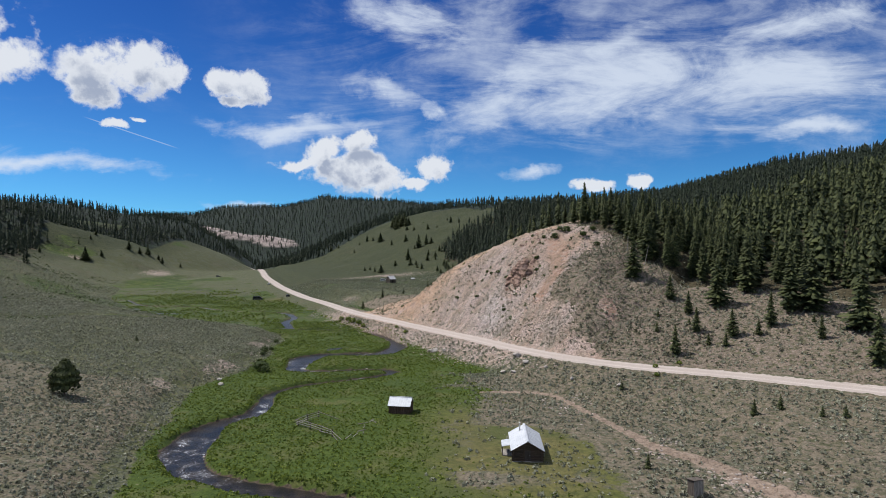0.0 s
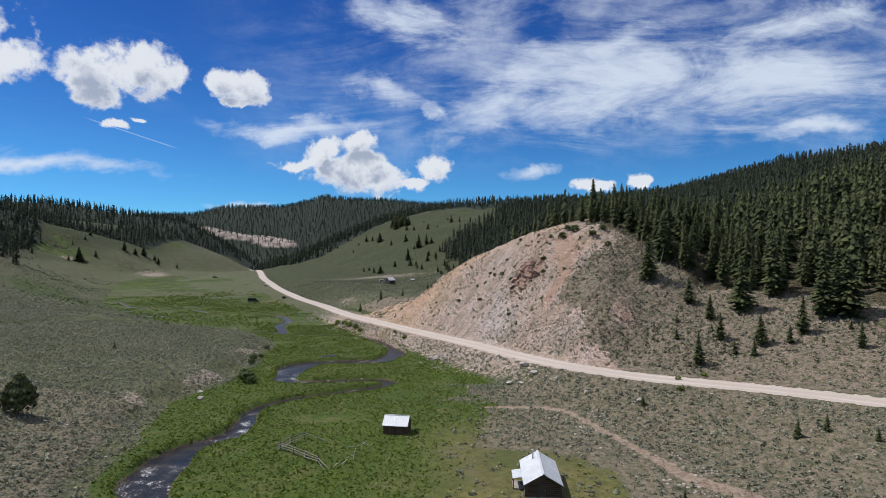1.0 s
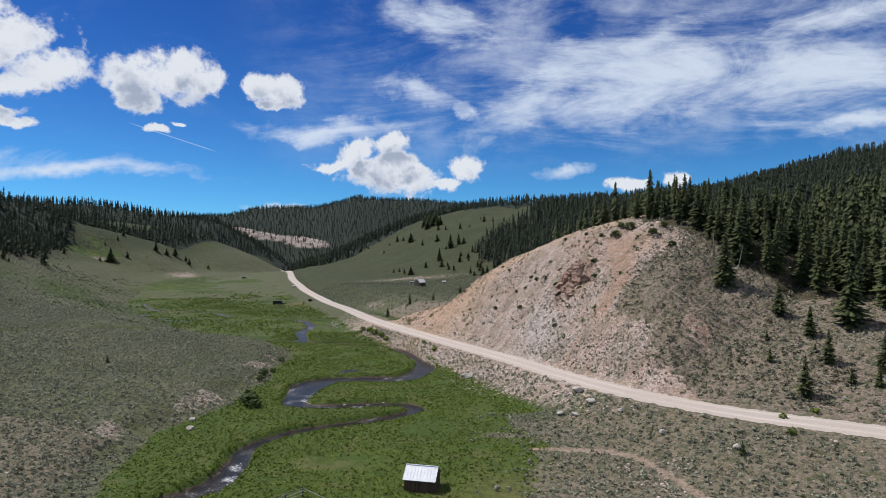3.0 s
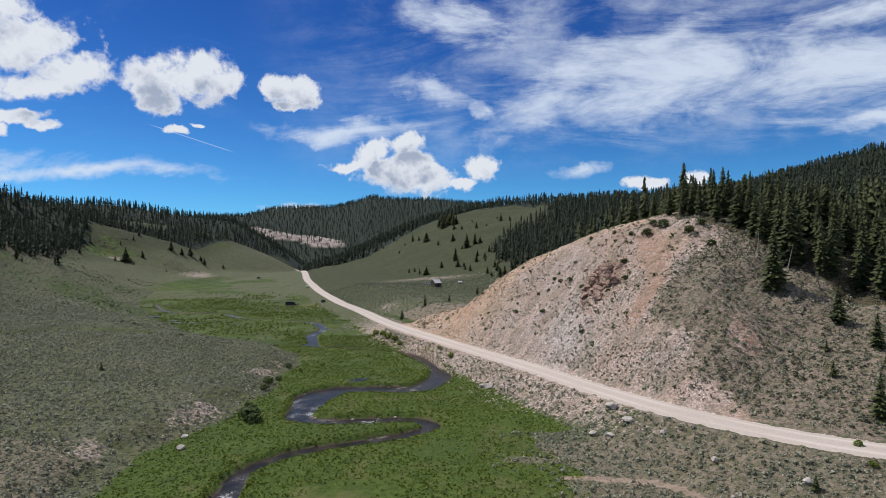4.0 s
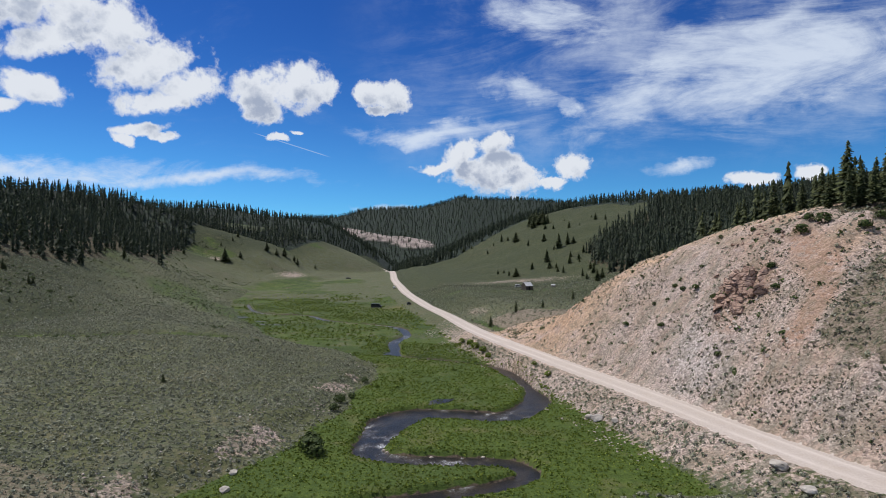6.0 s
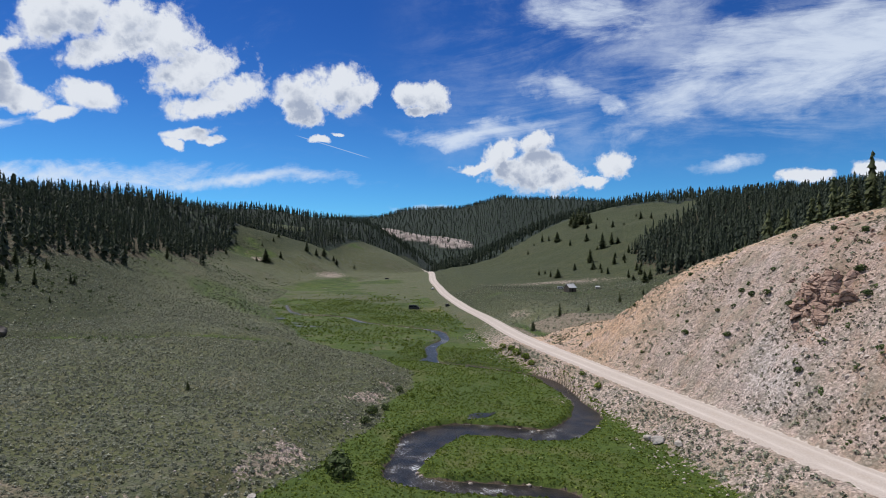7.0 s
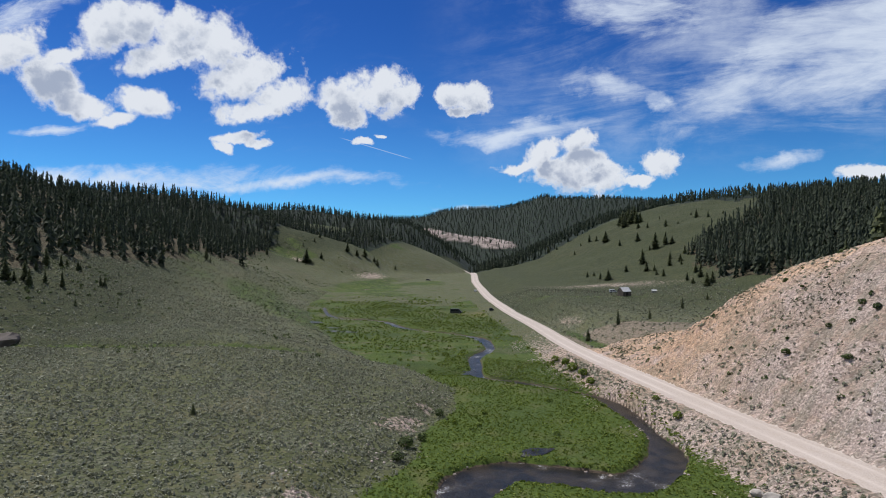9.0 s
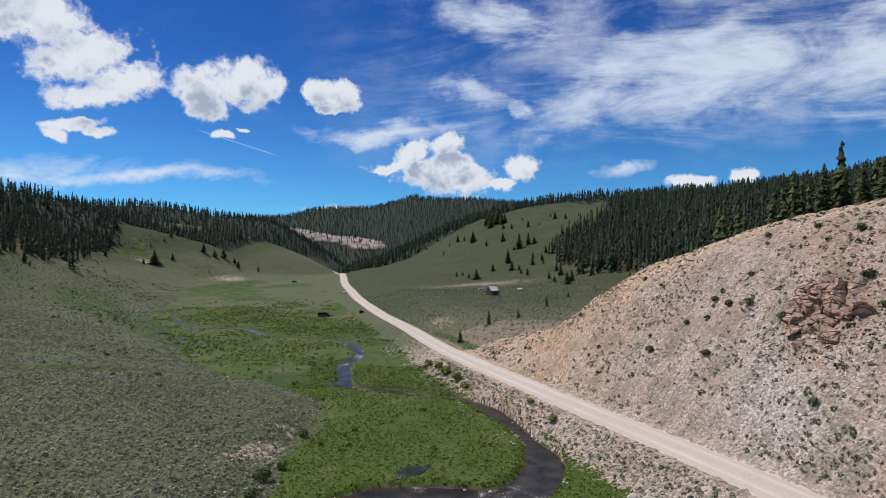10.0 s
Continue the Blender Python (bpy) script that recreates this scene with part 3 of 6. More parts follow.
    scree = n.mix(n.math("MULTIPLY", at("peach"), n.ramp(n.math("MULTIPLY_ADD", v5, 0.6, n.math("MULTIPLY", rill, 0.4)), 0.32, 0.54)), scree, n.mix(n.ramp(v02, 0.25, 0.75), rgb(0.32, 0.195, 0.120), rgb(0.58, 0.42, 0.295)))
    scree = n.mix(n.math("MULTIPLY", at("ash"), n.ramp(v5, 0.28, 0.55)), scree, n.mix(n.ramp(v02, 0.25, 0.75), rgb(0.26, 0.230, 0.222), rgb(0.53, 0.48, 0.46)))
    chips = n.add("ShaderNodeTexVoronoi", {"Vector": co, "Scale": 3.2})
    chip_tone = n.add("ShaderNodeSeparateColor", {0: chips.outputs["Color"]}).outputs[0]
    scree = n.mul(scree, n.math("MULTIPLY_ADD", chip_tone, 0.85, 0.60))
    scree = n.mix(n.math("MULTIPLY", at("rust"), n.ramp(v1, 0.25, 0.7)), scree, n.mix(n.ramp(v02, 0.3, 0.7), rgb(0.22, 0.115, 0.075), rgb(0.42, 0.26, 0.175)))
    scree = n.mix(n.math("MULTIPLY", n.ramp(n.math("MULTIPLY_ADD", v1, 0.5, n.math("MULTIPLY", v5, 0.5)), 0.49, 0.60), 0.55), scree, n.mix(n.ramp(v02, 0.3, 0.7), rgb(0.12, 0.105, 0.075), rgb(0.20, 0.185, 0.140)))
    gravel = n.mix(n.ramp(v02, 0.25, 0.75), rgb(0.42, 0.36, 0.315), rgb(0.62, 0.55, 0.50))
    gravel = n.mix(n.math("MULTIPLY", n.ramp(v5, 0.4, 0.7), 0.5), gravel, rgb(0.52, 0.455, 0.405))
    litter = n.mix(n.ramp(v1, 0.3, 0.7), rgb(0.045, 0.038, 0.022), rgb(0.10, 0.085, 0.05))
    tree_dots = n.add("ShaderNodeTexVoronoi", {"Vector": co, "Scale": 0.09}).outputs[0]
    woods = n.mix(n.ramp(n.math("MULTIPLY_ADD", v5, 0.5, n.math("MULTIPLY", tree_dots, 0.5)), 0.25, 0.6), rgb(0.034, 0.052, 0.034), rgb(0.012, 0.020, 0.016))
    bed = n.mix(n.ramp(v02, 0.3, 0.7), rgb(0.045, 0.034, 0.024), rgb(0.13, 0.10, 0.075))

    def edge(name, wob=0.5):
        return n.ramp(n.math("MULTIPLY_ADD", n.math("SUBTRACT", v1, 0.5), wob * 2, at(name)), 0.38, 0.62)

    c = n.mix(edge("meadow"), dry, lush)
    c = n.mix(n.math("MULTIPLY", edge("scree", 1.1), n.math("MULTIPLY_ADD", v02, 0.5, 0.7, clamp=True)), c, scree)
    c = n.mix(edge("litter"), c, litter)
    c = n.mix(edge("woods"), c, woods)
    bands = n.noise(n.add("ShaderNodeMapping", {0: co, "Scale": (1.0, 1.0, 3.0)}).outputs[0], 0.016, 7.0, 0.68).outputs[0]
    crag_c = n.mix(n.ramp(n.noise(co, 0.05, 6.0, 0.7).outputs[0], 0.35, 0.65), rgb(0.14, 0.115, 0.105), rgb(0.40, 0.34, 0.31))
    c = n.mix(n.math("MULTIPLY", n.ramp(at("cliff"), 0.1, 0.6), n.ramp(bands, 0.36, 0.42)), c, crag_c)
    c = n.mix(edge("track", 0.7), c, n.mix(0.4, pink, soil))
    c = n.mix(edge("road", 0.25), c, gravel)
    c = n.mix(edge("bed", 0.2), c, bed)
    h = n.math("MULTIPLY_ADD", v02, 0.5, n.math("MULTIPLY_ADD", n.math("MULTIPLY", bushes, n.math("SUBTRACT", 1.0, n.math("ADD", at("meadow"), at("scree"), clamp=True))), 0.5, n.math("MULTIPLY", v1, 0.9)))
    finish(n, c, 0.95, h, n.math("MULTIPLY_ADD", at("road"), -0.75, 0.9), 0.35)
    return m


def foliage(name, a, b, rough=0.75, spread=0.7):
    m, n = material(name)
    g = n.add("ShaderNodeNewGeometry")
    co = n.add("ShaderNodeTexCoord").outputs["Object"]
    f = n.noise(co, 1.7, 4.0, 0.65).outputs[0]
    big = n.noise(g.outputs["Position"], 0.05, 3.0).outputs[0]
    r = g.outputs["Random Per Island"]
    c = n.mix(n.ramp(n.math("MULTIPLY_ADD", r, 0.5, n.math("MULTIPLY", f, 0.5)), 0.25, 0.75), rgb(*a), rgb(*b))
    c = n.mul(c, n.math("MULTIPLY_ADD", big, spread, 1.0 - spread / 2))
    b = finish(n, c, rough, f, 0.4, 0.1)
    thin = n.add("ShaderNodeBsdfTranslucent", {"Color": n.mul(c, 1.3)})
    both = n.add("ShaderNodeMixShader", {0: 0.2, 1: b.outputs[0], 2: thin.outputs[0]})
    for o in list(n.tree.nodes):
        if o.bl_idname == "ShaderNodeOutputMaterial":
            n.put(o.inputs[0], both)
    return m


GROUND = ground_material()
NEEDLES = foliage("spruce_needles", (0.030, 0.042, 0.017), (0.092, 0.108, 0.040))
FAR_NEEDLES = foliage("far_spruce", (0.018, 0.029, 0.018), (0.049, 0.065, 0.036))
SAGE = foliage("sagebrush", (0.135, 0.142, 0.096), (0.315, 0.322, 0.240))
# darker sage: the scrub's own tone, and self-shadow painted into the tufts
DARK_SHADED_SAGE = foliage("dark_shaded_sagebrush", (0.068, 0.070, 0.044), (0.175, 0.175, 0.120))
WILLOW = foliage("green_shrub", (0.034, 0.054, 0.016), (0.090, 0.122, 0.036))
SEDGE = foliage("sedge", (0.068, 0.106, 0.014), (0.190, 0.238, 0.040))
ROCK = plain("pale_rock", (0.27, 0.22, 0.19), (0.46, 0.405, 0.36), 2.0, 0.9, 0.5, by_island=True)
BARK = plain("bark", (0.06, 0.045, 0.032), (0.14, 0.11, 0.085), 6.0, 0.95, 0.5, stretch=(1, 1, 0.2))


def scree_rim(x, y):
    """x at which the bare cut gives way to scrub."""
    return np.interp(y, [112, 120, 128, 138, 145, 150, 157, 163, 166, 173, 180, 190], [52, 45, 40, 38, 37, 35, 32, 30, 34, 41, 52, 62]) + 8 * fbm(x, y, 9, 5, 62)


# the ground sheet ----------------------------------------------------------
def woods_cover(x, y, z, q):
    """How thickly conifers stand, 0 to 1."""
    jag = fbm(x, y, 30, 3, 41)
    east = q["dr"] > 0
    rim = np.interp(y, [40, 100, 126, 143, 152, 160, 170, 180, 190, 205, 225, 250, 330], [184, 112, 98, 90, 79, 68, 60, 57, 53, 46, 36, 24, 12])
    e1 = east & (y < 330) & (x > rim + 9 * jag) & ((y < 205) | (q["side"] > np.interp(y, [205, 225, 250], [0.5, 2, 6])))
    xb = np.interp(y, [200, 300, 400, 440, 460, 527, 611, 640, 690, 760, 800], [40, 34, 46, 34, 18, 8, -2, 4, 60, 75, 110])
    e2 = east & (y >= 250) & (y < 640 + 0.8 * (x - 20)) & (x > xb + 26 * jag + 10 * fbm(x, y, 9, 2, 43)) & (q["side"] > 6)
    e3 = east & (y > 815 + 0.72 * (x + 240) + 60 * jag) & (q["d"] > 12)
    e4 = east & (y >= 640) & (x > np.interp(y, [640, 690, 760, 860], [10, 58, 72, 83]) + 26 * jag)
    e5 = east & (((y > 600) & (z > 90 + 12 * jag)) | ((x > -100) & (y > 870 + 0.5 * (83 - x) + 40 * jag)))
    tl = np.interp(y, [0, 200, 300, 383, 500], [48, 50, 62, 66, 85])
    w1 = ~east & (y < 505) & (q["foot"] > tl + 45 * jag)
    w2 = ~east & (y >= 500) & (y < 760) & (x < -385 - 0.48 * (y - 515) + 34 * jag)
    w3 = ~east & (q["spur1"] < -3) & (q["spur1"] > -105 + 60 * jag) & (x < -392)
    w4 = (q["rng"] > 1000 + 60 * jag) & (q["brg"] < -17.6) & (np.abs(q["dr"]) > 40)
    w5 = (q["rng"] > 1450) & (q["crag"] < 0.5)
    return (e1 | e2 | e3 | e4 | e5 | w1 | w2 | w3 | w4 | w5).astype(float)


COVER = woods_cover(XX, YY, ZZ, INFO)
me = raw_mesh("ground", np.stack([XX, YY, ZZ], -1).reshape(-1, 3),
              (lambda i: np.stack([i[:-1, :-1], i[:-1, 1:], i[1:, 1:], i[1:, :-1]], -1).reshape(-1, 4))(np.arange(XX.size).reshape(XX.shape)))
smooth(me)
TRAIL = spline([(70, 36), (52, 52), (41.4, 66.2), (38.6, 73.8), (36.5, 78.9), (32.9, 83.9), (29.9, 93.2), (27.5, 102.1), (24.5, 111.8), (20, 118.5), (8, 119.5)], 1.0)
trail_d = np.full(XX.shape, 99.0)
tm = (np.abs(XX - 50) < 60) & (YY > 30) & (YY < 140)
trail_d[tm] = np.abs(near(TRAIL, XX[tm], YY[tm])[0])
rubble = np.exp(-((trail_d - 2.5) / 2.2) ** 2) * step(fbm(XX, YY, 9, 4, 105), -0.02, 0.16) * step(YY, 62, 70) * (1 - step(YY, 102, 112))
q = INFO
lowland = (1 - step(q["west"], -1.5, 1.5)) * (1 - step(q["bankh"], 0.2, 1.6)) * (q["dr"] < 0) * (1 - step(YY, 560, 760))
cabin_sage = step(XX + 0.25 * YY + 46 * fbm(XX, YY, 18, 4, 51), 26, 46) * (YY < 140)
lowland = lowland * (1 - cabin_sage) * (1 - 0.6 * step(YY, 235, 290) * step(fbm(XX, 1.6 * YY, 46, 4, 55), -0.06, 0.08))
swale = np.exp(-((XX + 60) / 45) ** 2 - ((YY - 424 - 0.1 * XX) / 6) ** 2) + np.exp(-((XX + 225) / 55) ** 2 - ((YY - 345 + 0.5 * (XX + 225)) / 14) ** 2) + np.exp(-(q["st"] / 4) ** 2)
swale = swale + 0.8 * np.exp(-((q["dr"] - 8) / 3) ** 2) * step(YY, 225, 260) * (1 - step(YY, 300, 330))
green = np.zeros(XX.shape)
gm = (XX < -90) & (XX > -400) & (YY > 250) & (YY < 700)
green[gm] = np.exp(-(near(SWALE, XX[gm], YY[gm])[0] / 20) ** 2)
swale = swale + green * (0.75 + 0.9 * fbm(XX, YY, 30, 4, 65))
field(me, "meadow", np.maximum.reduce([lowland, 0.85 * np.clip(swale, 0, 1), 0.62 * step(q["west"], 45, 90) * step(YY, 225, 270) * step(fbm(XX, 1.5 * YY, 60, 4, 59), 0.08, 0.22) * (1 - COVER)]))
field(me, "boggy", step(YY, 190, 250))
field(me, "peach", np.clip(np.exp(-((XX + 10) / 16) ** 2 - ((YY - 240) / 22) ** 2) + 0.9 * np.exp(-((q["spur"] - 6) / 9) ** 2) * step(YY, 196, 210) + 0.5 * np.exp(-((XX - 44) / 5) ** 2 - ((YY - 181) / 8) ** 2), 0, 1))
field(me, "rust", np.clip(0.0 * XX + q["knob"] * 1.3 + 2.2 * q["chute"] + 0.8 * np.exp(-((XX - 40) / 3) ** 2 - ((YY - 182) / 9) ** 2) + 0.55 * np.exp(-((XX + 12) / 14) ** 2 - ((YY - 245) / 16) ** 2) + 0.5 * np.exp(-((XX - 36) / 5) ** 2 - ((YY - 132) / 9) ** 2) + 1.2 * np.exp(-((XX - 45) / 2.8) ** 2 - ((YY - 149) / 4.5) ** 2), 0, 1))
field(me, "tan", 0.65 * np.exp(-((XX - 11) / 13) ** 4 - ((YY - 86) / 23) ** 4) + np.exp(-((XX + 105) / 25) ** 2 - ((YY - 392) / 12) ** 2))
on_bank = step(-q["dr"], 2.6, 3.6) * (1 - step(-q["dr"], 9, 15)) * step(YY, 118, 150) * (1 - step(YY, 250, 330))
scree_edge = scree_rim(XX, YY)
face = (q["side"] < 5) * (1 - step(XX - scree_edge, -2, 2)) * (YY < 285) * step(YY, 112, 122)
scar = np.exp(-((XX - 44.5) / 2.6) ** 2 - ((YY - 149) / 4.5) ** 2) + np.exp(-((XX - 47) / 6) ** 2 - ((YY - 181) / 7) ** 2) + np.exp(-((XX - 39) / 3) ** 2 - ((YY - 180) / 9) ** 2)
west_scar = np.exp(-((XX + 318) / 14) ** 2 - ((YY - 622) / 32) ** 2) + np.exp(-((XX + 386) / 10) ** 2 - ((YY - 584) / 9) ** 2)
east_scar = np.exp(-((XX + 55) / 60) ** 2 - ((YY - 497 - 10 * fbm(XX, YY, 30, 3, 57)) / 15) ** 2) + np.exp(-((q["dr"] - 14) / 5) ** 2 - ((YY - 330) / 18) ** 2)
spill = np.exp(-((q["west"] - 5) / 4) ** 2) * step(fbm(XX, YY, 16, 3, 58), -0.02, 0.15) * step(YY, 98, 112) * (1 - step(YY, 205, 220))
scar = scar + 0.62 * west_scar + 0.45 * east_scar + 0.6 * spill + 0.55 * rubble
peak = np.exp(-((q["brg"] + 14.0) / 1.1) ** 2) * step(q["rng"], 2750, 2850)
field(me, "scree", np.clip(np.maximum.reduce([face * step(q["dr"], 2.9, 3.5), 1.2 * scar, 1.3 * q["chute"], 0.75 * on_bank, peak]), 0, 1))
field(me, "ash", np.clip(np.exp(-((XX - 17) / 6) ** 2 - ((YY - 182) / 10) ** 2) + 0.9 * np.exp(-((XX - 41) / 3) ** 2 - ((YY - 171) / 6) ** 2), 0, 1))
field(me, "cliff", q["crag"])
field(me, "litter", COVER * (q["rng"] < 700))
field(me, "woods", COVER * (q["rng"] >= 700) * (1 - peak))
field(me, "stony", ((q["west"] > 4) * (YY < 118) * 0.6 + (q["dr"] > 4) * (YY < 300) * 0.95 + (q["dr"] < -4) * (q["west"] < 0) * (YY < 135) * 0.7) * (1 - COVER))
field(me, "olive", step(q["west"], 60, 120) + (q["dr"] > 0) * step(YY, 300, 420) * 0.75)
field(me, "track", 1 - step(trail_d, 0.4 + 0.9 * step(-YY, -100, -70), 1.2 + 1.6 * step(-YY, -105, -70)))
field(me, "road", 1 - step(np.abs(q["dr"]), 3.2, 4.3))
field(me, "bed", 1 - step(q["dc"], -0.1, 0.35))
me.materials.append(GROUND)
ground = tagged(new("ground", me), "valley floor and slopes with meadow, sage and gravel road", "ground", kind="structure")


def gravel_material():
    m, n = material("road_gravel")
    co = n.add("ShaderNodeNewGeometry").outputs["Position"]
    a, b, c = n.noise(co, 5.0, 6.0, 0.7).outputs[0], n.noise(co, 0.5, 4.0).outputs[0], n.noise(co, 0.06, 3.0).outputs[0]
    track = n.add("ShaderNodeAttribute", attribute_name="track").outputs["Fac"]
    col = n.mix(n.ramp(a, 0.25, 0.75), rgb(0.36, 0.305, 0.270), rgb(0.53, 0.465, 0.42))
    col = n.mix(n.math("MULTIPLY", n.ramp(b, 0.42, 0.68), 0.4), col, rgb(0.42, 0.35, 0.295))
    col = n.mix(n.math("MULTIPLY", track, n.ramp(c, 0.25, 0.6)), col, n.mix(n.ramp(a, 0.3, 0.7), rgb(0.50, 0.44, 0.40), rgb(0.60, 0.54, 0.50)))
    finish(n, col, 0.95, a, 0.4, 0.04)
    return m


c = ROAD
tang = np.gradient(c, axis=0)
tang /= np.linalg.norm(tang, axis=1)[:, None]
nrm = np.stack([tang[:, 1], -tang[:, 0]], -1)
OFFS = np.array([-3.7, -3.3, -2.4, -1.8, -1.2, -0.5, 0.5, 1.2, 1.8, 2.4, 3.2, 3.55])
TRACKS = np.array([0, 0, 0, 1, 0.3, 0, 0, 0.3, 1, 0, 0, 0.0])
wob = 1 + 0.10 * fbm(np.arange(len(c)) * 2.0, 0 * c[:, 0], 9, 3, 95)[:, None]
off = OFFS[None, :] * wob
px, py = c[:, 0, None] + nrm[:, 0, None] * off, c[:, 1, None] + nrm[:, 1, None] * off
crown = 0.10 * (1 - (np.abs(OFFS) / 3.7) ** 2)[None, :]
pz = road_z(c[:, 1])[:, None] + 0.04 + crown + 0.0012 * np.clip(c[:, 1] - 250, 0, 400)[:, None]
pz[:, [0, -1]] -= 0.06
k = np.arange(len(c) * 12).reshape(len(c), 12)
me = raw_mesh("road", np.stack([px, py, pz], -1).reshape(-1, 3), np.stack([k[:-1, :-1], k[:-1, 1:], k[1:, 1:], k[1:, :-1]], -1).reshape(-1, 4))
smooth(me)
field(me, "track", np.tile(TRACKS, len(c)))
me.materials.append(gravel_material())
tagged(new("road", me), "pale pinkish gravel road with faint wheel tracks", "road", kind="structure")


# water -------------------------------------------------------------------
def water_material():
    m, n = material("creek_water")
    co = n.add("ShaderNodeNewGeometry").outputs["Position"]
    a, b = n.noise(co, 4.0, 5.0, 0.65), n.noise(co, 0.35, 3.0)
    riffle = n.add("ShaderNodeAttribute", attribute_name="riffle").outputs["Fac"]
    # white water, with sparkle on the surface painted in the same white
    foam_glint = n.math("MULTIPLY", n.ramp(n.math("MULTIPLY_ADD", b.outputs[0], 0.5, n.math("MULTIPLY", a.outputs[0], 0.6)), 0.615, 0.69), riffle)
    c = n.mix(n.ramp(b.outputs[0], 0.35, 0.65), rgb(0.016, 0.015, 0.014), rgb(0.040, 0.032, 0.024))
    c = n.mix(foam_glint, c, rgb(0.55, 0.57, 0.6))
    bs = finish(n, c, n.math("MULTIPLY_ADD", foam_glint, 0.5, 0.28), a.outputs[0], 0.6, 0.12)
    bs.inputs["IOR"].default_value = 1.33
    bs.inputs["Specular IOR Level"].default_value = 0.32
    return m


c = CREEK
tang = np.gradient(c, axis=0)
tang /= np.linalg.norm(tang, axis=1)[:, None]
rows = []
for off in (-5.2, -2.6, 0, 2.6, 5.2):
    p = c + off * np.stack([tang[:, 1], -tang[:, 0]], -1)
    rows.append(np.column_stack([p, floor_z(p[:, 1]) - 0.55]))
grid = np.stack(rows, 1)
WGX, WGY = np.arange(-300, 85, 1.5), np.arange(-45, 600, 1.5)
wx, wy = np.meshgrid(WGX, WGY)
wq = land(wx, wy)[1]["dc"]
keep = (np.minimum.reduce([wq[:-1, :-1], wq[:-1, 1:], wq[1:, 1:], wq[1:, :-1]]) < 0.9)
ids = np.arange(wx.size).reshape(wx.shape)
quads = np.stack([ids[:-1, :-1], ids[:-1, 1:], ids[1:, 1:], ids[1:, :-1]], -1)[keep]
used, inv = np.unique(quads, return_inverse=True)
wv = np.stack([wx, wy, floor_z(wy) - 0.55], -1).reshape(-1, 3)[used]
me = raw_mesh("creek", wv, inv.reshape(quads.shape))
smooth(me)
field(me, "riffle", np.maximum(step(fbm(wv[:, 0], wv[:, 1], 14, 2, 71), -0.08, 0.15), 0.8 * step(wv[:, 1], 225, 245)))
me.materials.append(water_material())
tagged(new("creek_water", me), "shallow dark creek with white riffles winding through meadow", "creek", kind="structure")


c = SIDE_STREAM
tang = np.gradient(c, axis=0)
tang /= np.linalg.norm(tang, axis=1)[:, None]
wide = (0.45 + 0.35 * np.random.RandomState(3).rand(len(c)))[:, None]
nrm = np.stack([tang[:, 1], -tang[:, 0]], -1)
zc = ground_at(c[:, 0], c[:, 1]) + 0.16
sv_ = np.concatenate([np.column_stack([c - nrm * wide, zc]), np.column_stack([c + nrm * wide, zc])])
k = np.arange(len(c) - 1)
me = raw_mesh("side_stream", sv_, np.stack([k, k + len(c), k + len(c) + 1, k + 1], -1))
# full riffle: the stream's glints are painted white
field(me, "riffle", np.ones(len(sv_)))
me.materials.append(bpy.data.materials["creek_water"])
tagged(new("side_stream_water", me), "narrow side stream with painted white glints between grassy banks", "stream", kind="structure")
a = np.linspace(0, 6.283, 40, endpoint=False)
for px, py, rx, ry, turn in ((-147, 296, 8.5, 2.6, 0.15), (-178, 317, 7, 2.0, 0.3), (-35, 179, 3.2, 1.3, 0.9), (-158, 306, 3.5, 1.2, -0.2)):
    ex, ey = rx * np.cos(a) * (1 + 0.25 * np.sin(3 * a + px)), ry * np.sin(a) * (1 + 0.3 * np.cos(2 * a + py))
    pv = np.column_stack([px + ex * math.cos(turn) - ey * math.sin(turn), py + ex * math.sin(turn) + ey * math.cos(turn), np.zeros(40)])
    pv[:, 2] = float(np.median(ground_at(pv[:, 0], pv[:, 1]))) + 0.10
    me = raw_mesh("pond", np.vstack([pv, [[px, py, pv[0, 2]]]]), [(i, (i + 1) % 40, 40) for i in range(40)])
    field(me, "riffle", np.full(41, 0.6))
    me.materials.append(bpy.data.materials["creek_water"])
    tagged(new("pond_water", me), "small shallow pool in the meadow", "pond", kind="structure")


